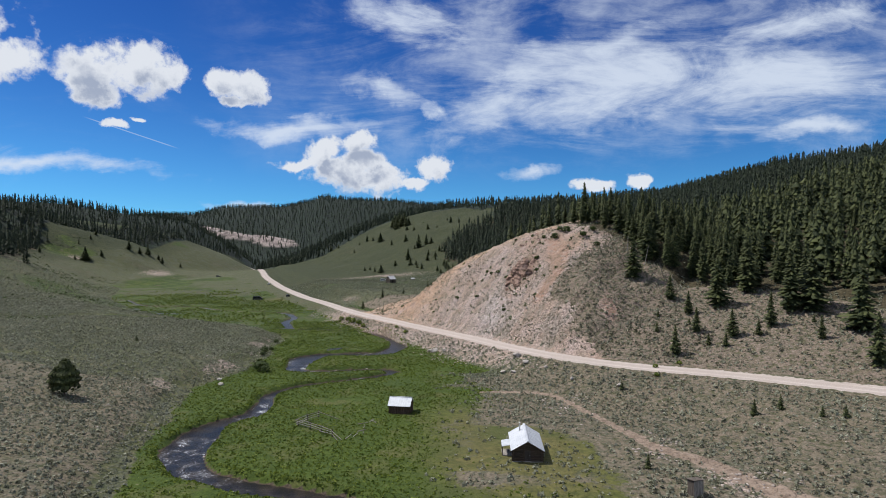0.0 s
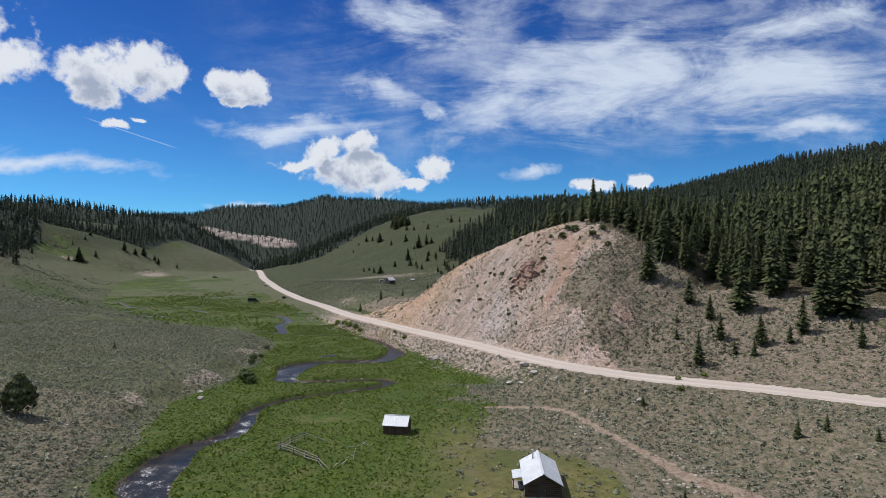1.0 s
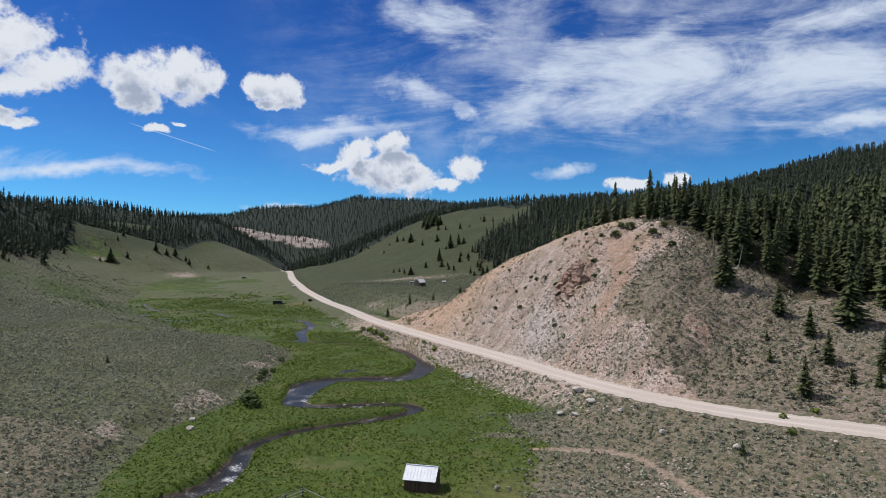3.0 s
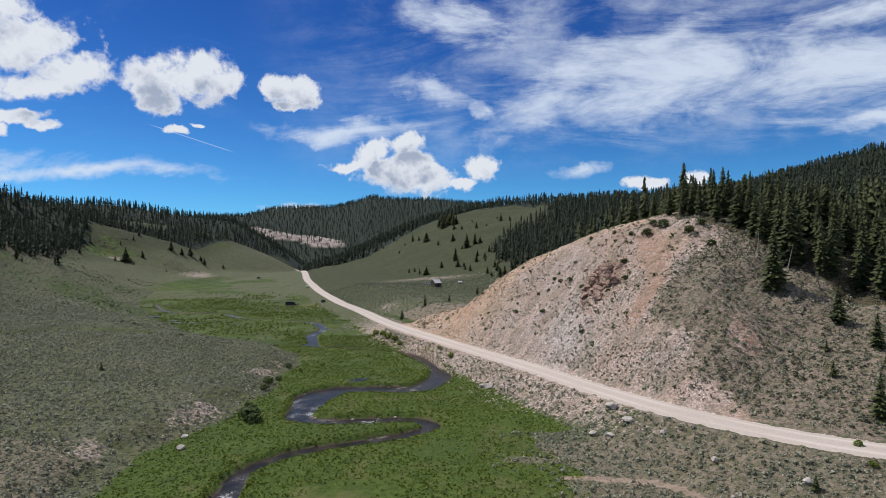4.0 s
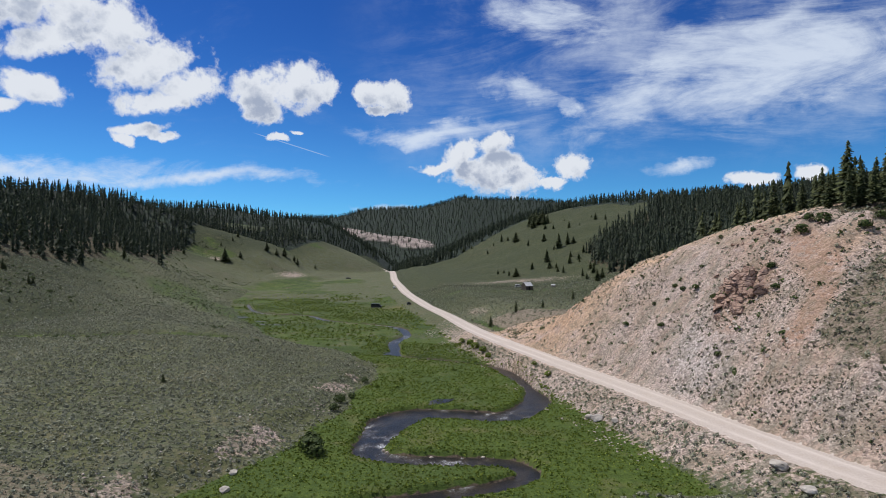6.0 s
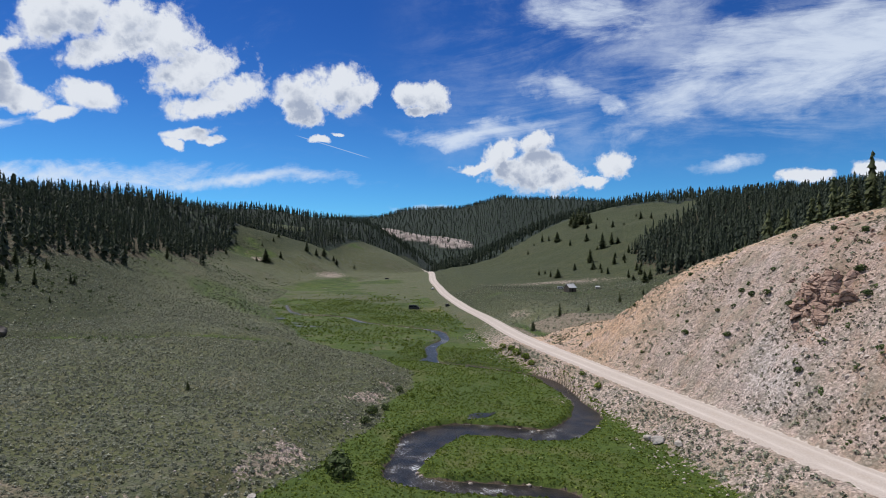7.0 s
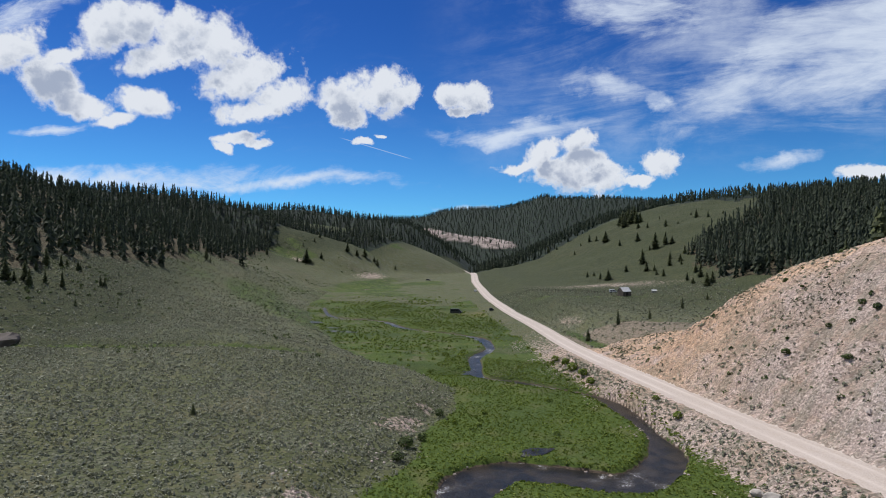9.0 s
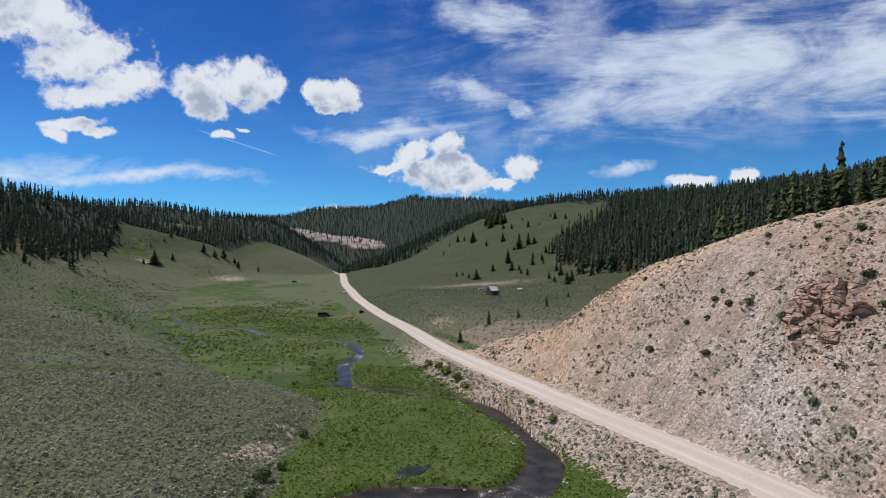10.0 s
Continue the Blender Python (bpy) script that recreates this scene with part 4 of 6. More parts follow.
# conifers ------------------------------------------------------------------
def conifer_shape(seed, tiers, blades, slim=0.17, bare=0.05, crossed=True):
    """A crown of drooping, uneven boughs for a tree 1 m tall: corners and triangles."""
    r = np.random.RandomState(seed)
    vs, fs = [], []
    lean = 0.02 * r.randn(2)
    for k in range(tiers):
        t = (k + 0.3 * r.rand()) / tiers
        z = z0 = bare + (0.97 - bare) * t
        rad = slim * (1 - t) ** 0.72 * (0.7 + 0.5 * r.rand()) + 0.012
        rad *= min(1.0, 0.55 + 2.5 * t)
        turn = r.rand() * 6.28
        for s in range(blades):
            a = turn + 6.283 * (s + 0.5 * r.rand()) / blades
            rr = rad * (0.65 + 0.6 * r.rand())
            wide = 0.38 * rr + 0.007
            ca, sa = math.cos(a), math.sin(a)
            up = 1.15 / tiers * (0.7 + 0.6 * r.rand())
            droop = rr * (0.25 + 0.35 * r.rand())
            cx, cy = lean[0] * z, lean[1] * z
            z = min(0.95, max(bare, z0 + (r.rand() - 0.5) * 2.4 / tiers))
            b = len(vs)
            vs += [(cx, cy, min(1.0, z + up)), (cx + 0.6 * rr * ca - wide * sa, cy + 0.6 * rr * sa + wide * ca, z - 0.75 * droop),
                   (cx + rr * ca, cy + rr * sa, z - droop + 0.01), (cx + 0.6 * rr * ca + wide * sa, cy + 0.6 * rr * sa - wide * ca, z - 0.75 * droop)]
            fs += [(b, b + 1, b + 2), (b, b + 2, b + 3)]
    b = len(vs)
    vs += [(lean[0], lean[1], 1.0), (0.014, 0, 0.88), (-0.008, 0.012, 0.88), (-0.008, -0.012, 0.88)]
    fs += [(b, b + 1, b + 2), (b, b + 2, b + 3), (b, b + 3, b + 1)]
    return np.array(vs), np.array(fs)


def scatter(name, shapes, x, y, z, size, material, seed=1, squash=None, tilt=0.0):
    """Many copies of a few shapes, in one mesh."""
    r = np.random.RandomState(seed)
    pick = r.randint(0, len(shapes), len(x))
    all_v, all_f, off = [], [], 0
    for i, (v, f) in enumerate(shapes):
        m = np.where(pick == i)[0]
        if not len(m):
            continue
        a = r.rand(len(m)) * 6.283
        ca, sa = np.cos(a), np.sin(a)
        s = size[m][:, None]
        w = s * (1 if squash is None else squash[m][:, None])
        px = (v[:, 0] * ca[:, None] - v[:, 1] * sa[:, None]) * w
        py = (v[:, 0] * sa[:, None] + v[:, 1] * ca[:, None]) * w
        pz = v[None, :, 2] * s
        if tilt:
            px = px + pz * (tilt * r.randn(len(m)))[:, None]
        all_v.append(np.stack([px + x[m][:, None], py + y[m][:, None], pz + z[m][:, None]], -1).reshape(-1, 3))
        all_f.append((f[None] + (np.arange(len(m)) * len(v))[:, None, None] + off).reshape(-1, f.shape[1]))
        off += len(m) * len(v)
    me = raw_mesh(name, np.concatenate(all_v), np.concatenate(all_f))
    me.materials.append(material)
    return new(name, me)


def spots(x0, x1, y0, y1, gap, seed):
    """Places on a shaken grid."""
    r = np.random.RandomState(seed)
    x, y = np.meshgrid(np.arange(x0, x1, gap), np.arange(y0, y1, gap))
    x, y = x.ravel() + gap * (r.rand(x.size) - 0.5) * 1.1, y.ravel() + gap * (r.rand(y.size) - 0.5) * 1.1
    return x, y


MID = [conifer_shape(s, 13, 6, 0.14 + 0.03 * (s % 3)) for s in range(10)]
MID_FAR = [conifer_shape(s + 40, 10, 4, 0.165 + 0.025 * (s % 3)) for s in range(8)]
LOW = [conifer_shape(s + 20, 5, 4, 0.16) for s in range(6)]


def forest(name, label, box, gap, shapes, tall, mat, seed, keep=None):
    x, y = spots(*box, gap, seed)
    z, q = land(x, y)
    ok = woods_cover(x, y, z, q) > 0.5
    if keep is not None:
        ok &= keep(x, y, q)
    x, y, z = x[ok], y[ok], z[ok]
    r = np.random.RandomState(seed + 1)
    size = tall * (0.55 + 0.6 * r.rand(len(x)))
    ob = scatter(name, shapes, x, y, z - 0.3, size, mat, seed, 0.8 + 0.45 * r.rand(len(x)), 0.02)
    return tagged(ob, label, "forest", kind="stuff")


NEAR_WOOD = lambda x, y: (x < 94) & (y < 212)
forest("spruce_forest", "dense dark green spruce forest on the hillside", (20, 420, 40, 330), 4.9, MID, 14.5, NEEDLES, 5, lambda x, y, q: ~NEAR_WOOD(x, y))
forest("spruce_forest", "dark conifer wood behind the bare spur", (-20, 420, 330, 720), 5.6, MID_FAR, 16, FAR_NEEDLES, 6)
forest("spruce_forest", "dark conifer forest on the western hill", (-760, -190, 100, 860), 7.0, MID_FAR, 15, FAR_NEEDLES, 7, lambda x, y, q: q["rng"] < 1000)
forest("far_forest", "distant conifer forest on the ridges", (-420, 500, 640, 1400), 10.3, LOW, 16, FAR_NEEDLES, 8, lambda x, y, q: (q["dr"] > 0) & (y > 720))
forest("far_forest", "distant conifer forest on the western ridge", (-1500, -280, 640, 1600), 11, LOW, 17, FAR_NEEDLES, 9, lambda x, y, q: (q["dr"] < 0) & (q["rng"] >= 1000) & (q["rng"] < 1480))
forest("far_forest", "dark conifer forest on the distant mountain", (-1400, 200, 1350, 2850), 17, LOW, 18, FAR_NEEDLES, 10, lambda x, y, q: (q["rng"] > 1480) & (q["rng"] < 2800) & (q["brg"] > -29) & (q["brg"] < 1))


# trees that stand apart, and the front of the wood --------------------------------
def part(name, me, mat, parent, label=""):
    if mat.name not in me.materials:
        me.materials.append(mat)
    ob = new(name, me)
    ob.parent = parent
    if label:
        ob["label"] = label
    return ob


def bm_part(name, bm, mat, parent, label=""):
    me = bpy.data.meshes.new(name)
    bm.normal_update()
    bm.to_mesh(me)
    bm.free()
    return part(name, me, mat, parent, label)


def trunk_shape(tall, wide):
    v, f = [], []
    for k, (z, r) in enumerate(((-0.6, 1.25), (0.1 * tall, 1.0), (0.5 * tall, 0.6), (0.92 * tall, 0.12))):
        for s in range(7):
            a = 6.283 * s / 7
            v.append((wide * r * math.cos(a), wide * r * math.sin(a), z))
        if k:
            for s in range(7):
                b, c = (k - 1) * 7, k * 7
                f.append((b + s, b + (s + 1) % 7, c + (s + 1) % 7, c + s))
    return np.array(v), np.array(f)


def bough_crown(seed, tiers, slim, bare, droopy=0.30, dense=12, domed=False):
    """Crown of a near conifer, 1 m tall: every bough is a bent spray with side twigs."""
    r = np.random.RandomState(seed)
    vs, fs = [], []
    for k in range(tiers):
        t = (k + 0.5 * r.rand()) / tiers
        z = z0 = bare + (0.975 - bare) * t
        rad = (slim * (1 - t) ** 0.75 * (0.72 + 0.5 * r.rand()) + 0.010) * min(1.0, 0.6 + 2.2 * t)
        if domed:
            rad = slim * math.sqrt(max(0.02, 1 - (1.9 * t - 0.85) ** 2)) * (0.75 + 0.4 * r.rand())
        n = max(4, int(dense * (1 - 0.5 * t)))
        turn = r.rand() * 6.28
        for s in range(n):
            a = turn + 6.283 * (s + 0.7 * r.rand()) / n
            rr = rad * (0.45 + 0.8 * r.rand())
            ca, sa = math.cos(a), math.sin(a)
            z = min(0.96, max(bare, z0 + (r.rand() - 0.5) * 5.0 / tiers))
            lift, fall = 0.015 + 0.03 * r.rand(), rr * droopy * (0.2 + 1.3 * r.rand())
            wide = 0.13 * rr + 0.004

            def at(along, side, drop):
                return (along * rr * ca - side * sa, along * rr * sa + side * ca, z + drop)

            b = len(vs)
            vs += [at(0.02, 0, lift), at(0.5, wide, -0.55 * fall), at(0.55, 0, 0.35 * lift - 0.3 * fall), at(0.5, -wide, -0.55 * fall),
                   at(0.85, 0.7 * wide, -1.0 * fall), at(1.0, 0, -0.8 * fall), at(0.85, -0.7 * wide, -1.0 * fall), at(0.35, 0, -0.9 * fall - 0.02)]
            fs += [(b, b + 1, b + 2), (b, b + 2, b + 3), (b + 1, b + 4, b + 2), (b + 2, b + 4, b + 5), (b + 2, b + 5, b + 6), (b + 2, b + 6, b + 3), (b + 1, b + 7, b + 3)]
    return np.array(vs), np.array(fs)


def leaf_ball(seed, count, leaf):
    """Small bent leaf clumps in an uneven, lumpy ball standing on z = 0, 1 m tall."""
    r = np.random.RandomState(seed)
    lumps = r.randn(7, 3)
    lumps /= np.linalg.norm(lumps, axis=1)[:, None]
    v, f = [], []
    for k in range(count):
        d = r.randn(3)
        d /= np.linalg.norm(d)
        if d[2] < -0.55:
            d[2] *= -1
        big = 0.36 + 0.14 * max(0.0, float((lumps @ d).max() - 0.6) / 0.4)
        p = d * big * (0.55 + 0.5 * r.rand() ** 0.5) + (0, 0, 0.42)
        a = np.cross(d, r.randn(3))
        a = a / (np.linalg.norm(a) + 1e-6) * leaf * (0.6 + 0.8 * r.rand())
        b = np.cross(d, a) * (0.6 + 0.6 * r.rand())
        i = len(v)
        v += [p - a, p + b + d * leaf * 0.5, p + a, p - b - (0, 0, leaf * 0.4)]
        f += [(i, i + 1, i + 2), (i, i + 2, i + 3)]
    return np.array(v), np.array(f)


def conifer_thing(seed, slim, bare, tiers, label, domed=False):
    """One tree 10 m tall, out of the way; copies of it are set in place."""
    tree = tagged(new("spruce_tree"), label, "tree")
    v, f = trunk_shape(10, 0.17)
    part("trunk", raw_mesh("trunk", v, f), BARK, tree, "grey-brown bark")
    if domed:
        v, f = leaf_ball(seed, 2600, 0.042)
        v = v * (0.80, 0.80, 1.06)
        v[:, :2] *= (1.12 - 0.42 * np.clip(v[:, 2:], 0, 1)) * (1 + 0.10 * np.sin(v[:, 2:] * 34))
    else:
        v, f = bough_crown(seed, tiers, slim, bare)
    part("crown", raw_mesh("crown", v * 10, f), NEEDLES, tree)
    return tree


FIR = "dark green spruce with drooping boughs"
KINDS = [conifer_thing(101, 0.150, 0.05, 46, FIR), conifer_thing(102, 0.175, 0.04, 46, FIR), conifer_thing(103, 0.125, 0.08, 48, "slim dark green spruce"),
         conifer_thing(104, 0.22, 0.03, 40, "broad dark green spruce with low boughs"), conifer_thing(105, 0.140, 0.14, 44, "tall spruce with bare lower trunk")]
ROUND = conifer_thing(106, 0.40, 0.06, 24, "broad round-topped dark green pine", True)
used_kinds = set()


def plant(kind, x, y, tall, group, wide=1.0, label=""):
    z = float(ground_at(x, y))
    s = tall / 10
    m = pose(x, y, z - 0.1, 0, 0, rnd.uniform(0, 360))
    if kind not in used_kinds:
        used_kinds.add(kind)
        t = kind
        t.matrix_basis = m
    else:
        t = copy_thing(kind, m)
    t.matrix_basis = m @ Matrix.Diagonal((s * wide, s * wide, s, 1))
    t["group"] = group
    if label:
        t["label"] = label
    return t


rnd = random.Random(4)
SLOPE = [(53, 127, 7.1), (53, 138, 2.8), (56, 145, 2.2), (63, 143, 6.1), (61, 134, 6.1), (61, 138, 1.8), (61, 128, 2.9), (64, 126, 3.6), (67, 129, 6.8), (72, 127, 3.9), (76, 129, 8.2),
         (62, 152, 6.9), (71, 144, 13.1), (81, 119, 5.4), (84, 126, 1.9), (83, 106, 10.5), (89, 118, 14.4), (55, 161, 12.3), (83, 133, 16), (87, 131, 14.6), (81, 148, 16)]
LOWER = [(36, 112, 2.0), (52, 93, 3.0), (57, 94, 2.6), (60, 88, 2.0), (63, 87, 2.1), (28, 76, 2.2), (-87, 158, 1.9)]
ROADSIDE = [(-32, 295, 5.6), (-22, 309, 3.8), (-41, 285, 4.3), (-10, 363, 5.6), (-64, 352, 1.6), (2, 396, 3.4)]
EAST_HILL = [(-38, 604, 13.8), (-33, 562, 8.1), (-27, 557, 5.3), (-16, 569, 9.0), (-50, 582, 6.7), (-61, 548, 8.1), (-68, 555, 5.5), (-81, 576, 4.8), (-77, 587, 3.9), (-20, 523, 5.7),
             (-25, 537, 4.2), (-48, 716, 9.6), (-29, 659, 16.2), (-20, 663, 13.0), (-14, 659, 7.5), (-4, 611, 7.8), (3, 615, 6.8), (-111, 813, 10.0), (-101, 802, 7.0), (-87, 773, 13.4),
             (-67, 725, 7.4), (-121, 807, 4.3), (-122, 765, 5.4), (-172, 855, 9.4), (-160, 853, 6.2)]
EAST_TOP = [(-77, 852, 14.8), (-74, 860, 17.9), (-70, 850, 16.2), (-67, 858, 19.3), (-62, 843, 17.4), (-59, 851, 19.1), (-55, 831, 15.7), (-51, 831, 14.2), (-70, 832, 13.0),
            (-40, 768, 6.5), (-51, 786, 6.7), (-28, 808, 3.4), (-8, 744, 3.7), (6, 784, 3.9), (21, 735, 7.1), (35, 732, 4.7), (-5, 491, 6.0), (1, 513, 6.3), (-8, 579, 6.4), (3, 494, 7.5),
            (8, 456, 7.4), (-2, 476, 4.3)]
WEST = [(-215, 221, 6.0), (-238, 230, 7.0), (-236, 241, 5.0), (-236, 242, 3.2), (-220, 239, 4.4), (-219, 240, 4.0), (-240, 237, 5.0), (-241, 240, 3.2), (-219, 205, 7.5), (-218, 207, 3.8),
        (-219, 211, 6.8), (-215, 210, 5.7), (-218, 217, 5.0), (-231, 222, 3.7), (-267, 254, 5.6), (-301, 294, 6.1), (-325, 335, 6.3), (-311, 339, 3.5), (-322, 357, 5.2), (-328, 383, 3.2),
        (-317, 388, 9.9), (-311, 386, 4.7), (-219, 252, 1.9), (-198, 214, 2.3), (-240, 262, 2.0), (-267, 266, 1.6)]
WEST_HILL = [(-390, 530, 9.7), (-347, 479, 6.8), (-331, 515, 13.1), (-333, 504, 5.1), (-356, 544, 4.4), (-358, 566, 4.6), (-328, 535, 6.5), (-366, 587, 6.0), (-331, 587, 10.7),
             (-323, 593, 7.2), (-320, 604, 9.8), (-311, 609, 6.2), (-306, 607, 7.4), (-304, 645, 5.2), (-352, 461, 6.5), (-462, 779, 9.5), (-433, 784, 6.4), (-414, 790, 4.8), (-498, 1070, 7)]
WEST_HILL = [(x * 1.13, y * 1.13, tall * 1.13) for x, y, tall in WEST_HILL]
for places, group in ((SLOPE, "trees on the slope above the road"), (LOWER, "small trees on the sagebrush flat"), (ROADSIDE, "trees by the gravel road"),
                      (EAST_HILL, "trees on the open eastern hill"), (EAST_TOP, "trees on the open eastern hill"), (WEST, "trees on the western slope"), (WEST_HILL, "trees on the far western hill")):
    for x, y, tall in places:
        short = tall < 4.5
        plant(KINDS[3] if short else KINDS[rnd.choice((0, 1, 1, 3))], x, y, max(tall, 1.4), group, rnd.uniform(1.05, 1.4) * (1.55 if y > 400 else 1.0), "small dark green spruce" if short else "")
plant(ROUND, -68, 100, 6.6, "trees on the sagebrush bench", 1.0, "dark green pine with round crown on sagebrush")
x, y = spots(-95, 40, 430, 790, 15, 19)
z, q = land(x, y)
near_wood = np.exp(-np.clip(np.interp(y, [440, 460, 527, 611, 640, 690, 760], [34, 18, 8, -2, 4, 60, 75]) - x, 0, 200) / 22)
ok = (woods_cover(x, y, z, q) < 0.5) & (q["dr"] > 22) & (np.random.RandomState(20).rand(len(x)) < 0.05 + 0.45 * near_wood)
for a, b in list(zip(x[ok], y[ok]))[::2]:
    plant(KINDS[rnd.choice((1, 3, 3))], a, b, rnd.uniform(4, 10.5), "trees on the open eastern hill", rnd.uniform(1.3, 1.8))
x, y = spots(20, 118, 90, 222, 4.1, 15)
z, q = land(x, y)
ok = (woods_cover(x, y, z, q) > 0.5) & NEAR_WOOD(x, y)
for a, b in zip(x[ok], y[ok]):
    plant(KINDS[rnd.choice((0, 0, 1, 2, 2, 4))], a, b, rnd.uniform(7.5, 14.5), "front trees of the spruce forest", rnd.uniform(1.0, 1.35))


for a, b in spline([(62, 195), (57, 201), (47, 214), (41, 222)], 3.2):
    for off in (rnd.uniform(2, 5), rnd.uniform(7, 12)):
        plant(KINDS[rnd.choice((0, 1, 2, 4))], a + 0.72 * off + rnd.uniform(-1, 1), b + 0.70 * off + rnd.uniform(-1, 1), rnd.uniform(8, 13.5), "front trees of the spruce forest", rnd.uniform(0.95, 1.25))


# shrubs, sagebrush, grass and stones -------------------------------------------------
def stone_shape(seed, flat=0.6):
    r = np.random.RandomState(seed)
    v, f = [], []
    for k, (rad, z) in enumerate(((0.42, -0.25), (0.5, 0.15), (0.28, 0.45))):
        for s in range(5):
            a = 6.283 * (s + 0.4 * k) / 5
            q = 0.7 + 0.6 * r.rand()
            v.append((rad * q * math.cos(a), rad * q * math.sin(a), flat * z * (0.75 + 0.5 * r.rand())))
        if k:
            b, c = (k - 1) * 5, k * 5
            for s in range(5):
                f += [(b + s, b + (s + 1) % 5, c + s), (b + (s + 1) % 5, c + (s + 1) % 5, c + s)]
    f += [(10, 11, 12), (10, 12, 13), (10, 13, 14)]
    return np.array(v), np.array(f)


def leafy_dome(seed, count=12, high=0.5, leaf=0.22):
    """A ragged cushion of tilted leaf tufts, 1 m wide: corners and triangles."""
    r = np.random.RandomState(seed)
    v, f = [], []
    for k in range(count):
        d = r.randn(3)
        d[2] = abs(d[2]) + 0.15
        d /= np.linalg.norm(d)
        p = d * (0.20 + 0.24 * r.rand()) * (1, 1, high / 0.42)
        a = np.cross(d, r.randn(3))
        a = a / (np.linalg.norm(a) + 1e-6) * leaf * (0.6 + 0.7 * r.rand())
        b = np.cross(d, a) * (1.0 + 0.6 * r.rand()) + d * leaf * r.uniform(-0.3, 0.9)
        i = len(v)
        v += [p - a, p + a, p + b]
        f.append((i, i + 1, i + 2))
    return np.array(v), np.array(f)


BUSH = [leafy_dome(s, 12) for s in range(14)]
TUFT = [leafy_dome(s + 30, 9, 0.22, 0.24) for s in range(12)]
CLUMP = [leafy_dome(s + 50, 20, 0.5, 0.19) for s in range(8)]

STONE = [stone_shape(s) for s in range(12)]


SOFT = {'meadow_grass', 'bank_sedge'}


def strew(name, label, category, box, gap, shapes, mat, seed, chance, size, kind="stuff", sink=0.05):
    """Scatter shapes where chance(x, y, z, q), 0 to 1, allows."""
    x, y = spots(*box, gap, seed)
    z, q = land(x, y)
    r = np.random.RandomState(seed + 3)
    ok = r.rand(len(x)) < chance(x, y, z, q)
    x, y, z = x[ok], y[ok], ground_at(x[ok], y[ok])
    ob = scatter(name, shapes, x, y, z - sink, size[0] + (size[1] - size[0]) * r.rand(len(x)) ** 1.8, mat, seed)
    if name in SOFT:
        smooth(ob.data)
    return tagged(ob, label, category, kind=kind)


def lowland_at(x, y, q):
    low = (1 - step(q["west"], -1.5, 1.5)) * (1 - step(q["bankh"], 0.2, 1.6)) * (q["dr"] < 0)
    return low * (1 - step(x + 0.25 * y + 46 * fbm(x, y, 18, 4, 51), 26, 46) * (y < 140))


def scree_at(x, y, q):
    edge = scree_rim(x, y)
    return (q["side"] < 5) * (1 - step(x - edge, -2, 2)) * (y < 285) * step(y, 112, 122) * (q["d"] > 0.8)


def sage_chance(x, y, z, q):
    patch = step(fbm(x, y, 18, 4, 81), -0.34, 0.05)
    c = (1 - lowland_at(x, y, q)) * (np.abs(q["dr"]) > 5.0) * (0.34 + 0.56 * patch) * (1 - 0.25 * (q["dr"] > 0)) * (1 - 0.6 * woods_cover(x, y, z, q)) * (q["dc"] > 1.5)
    c = np.maximum(c, 0.34 * step(x + 20 * fbm(x, y, 9, 3, 93), 2, 14) * (y < 125) * (np.abs(q["dr"]) > 5) * (x < 40))
    s = scree_at(x, y, q)
    edge = (q["dr"] < -5) * (q["dr"] > -11) * (y > 60) * (y < 300) * 0.45 * step(fbm(x, y, 7, 3, 94), -0.02, 0.2)
    m = (x > 5) & (x < 72) & (y > 40) & (y < 124)
    worn = np.zeros(len(x))
    if m.any():
        worn[m] = np.exp(-(near(TRAIL, x[m], y[m])[0] / (1.2 + 1.6 * step(-y[m], -105, -70))) ** 4)
    return (1 - worn) * np.maximum(c * (1 - s) + s * (1 - q["chute"]) * (0.06 + 0.20 * step(fbm(x, y, 14, 3, 83), -0.08, 0.2)), edge)


strew("sagebrush", "grey-green sagebrush covering the western bench", "sagebrush", (-170, -30, 60, 260), 0.70, BUSH, SAGE, 21, sage_chance, (0.4, 1.1))
strew("sagebrush", "grey-green sagebrush on the slopes by the road", "sagebrush", (-40, 130, 55, 260), 0.78, BUSH, SAGE, 22, lambda x, y, z, q: sage_chance(x, y, z, q) * (q["west"] < 0), (0.4, 1.2))
strew("sagebrush", "grey-green sagebrush on the far slopes", "sagebrush", (-330, 20, 240, 480), 1.7, BUSH, SAGE, 23,
      lambda x, y, z, q: 0.9 * sage_chance(x, y, z, q) * (1 - 0.3 * step(q["west"], 60, 120)) * ((q["west"] > 0) | (q["dr"] > 0)), (0.6, 1.5))
strew("sagebrush", "grey-green sagebrush on the rising western slope", "sagebrush", (-300, -170, 120, 300), 1.5, BUSH, SAGE, 35, sage_chance, (0.6, 1.5))
strew("hillside_shrubs", "dark green low shrubs dotted over the western slope", "shrubs", (-420, -90, 180, 640), 3.4, CLUMP, WILLOW, 36,
      lambda x, y, z, q: (q["west"] > 12) * (1 - woods_cover(x, y, z, q)) * (0.03 + 0.5 * step(fbm(x, y, 34, 4, 103), 0.04, 0.2)), (0.7, 2.2))
strew("meadow_grass", "lush green sedge tufts of the wet meadow", "grass", (-80, 20, 62, 260), 0.5, TUFT, SEDGE, 24,
      lambda x, y, z, q: 0.85 * (1 - np.exp(-((x - 11) / 13) ** 4 - ((y - 86) / 23) ** 4)) * lowland_at(x, y, q) * (q["dc"] > 0.5) * step(fbm(x, y, 8, 3, 85), -0.45, 0.0), (0.25, 0.8), sink=0.02)
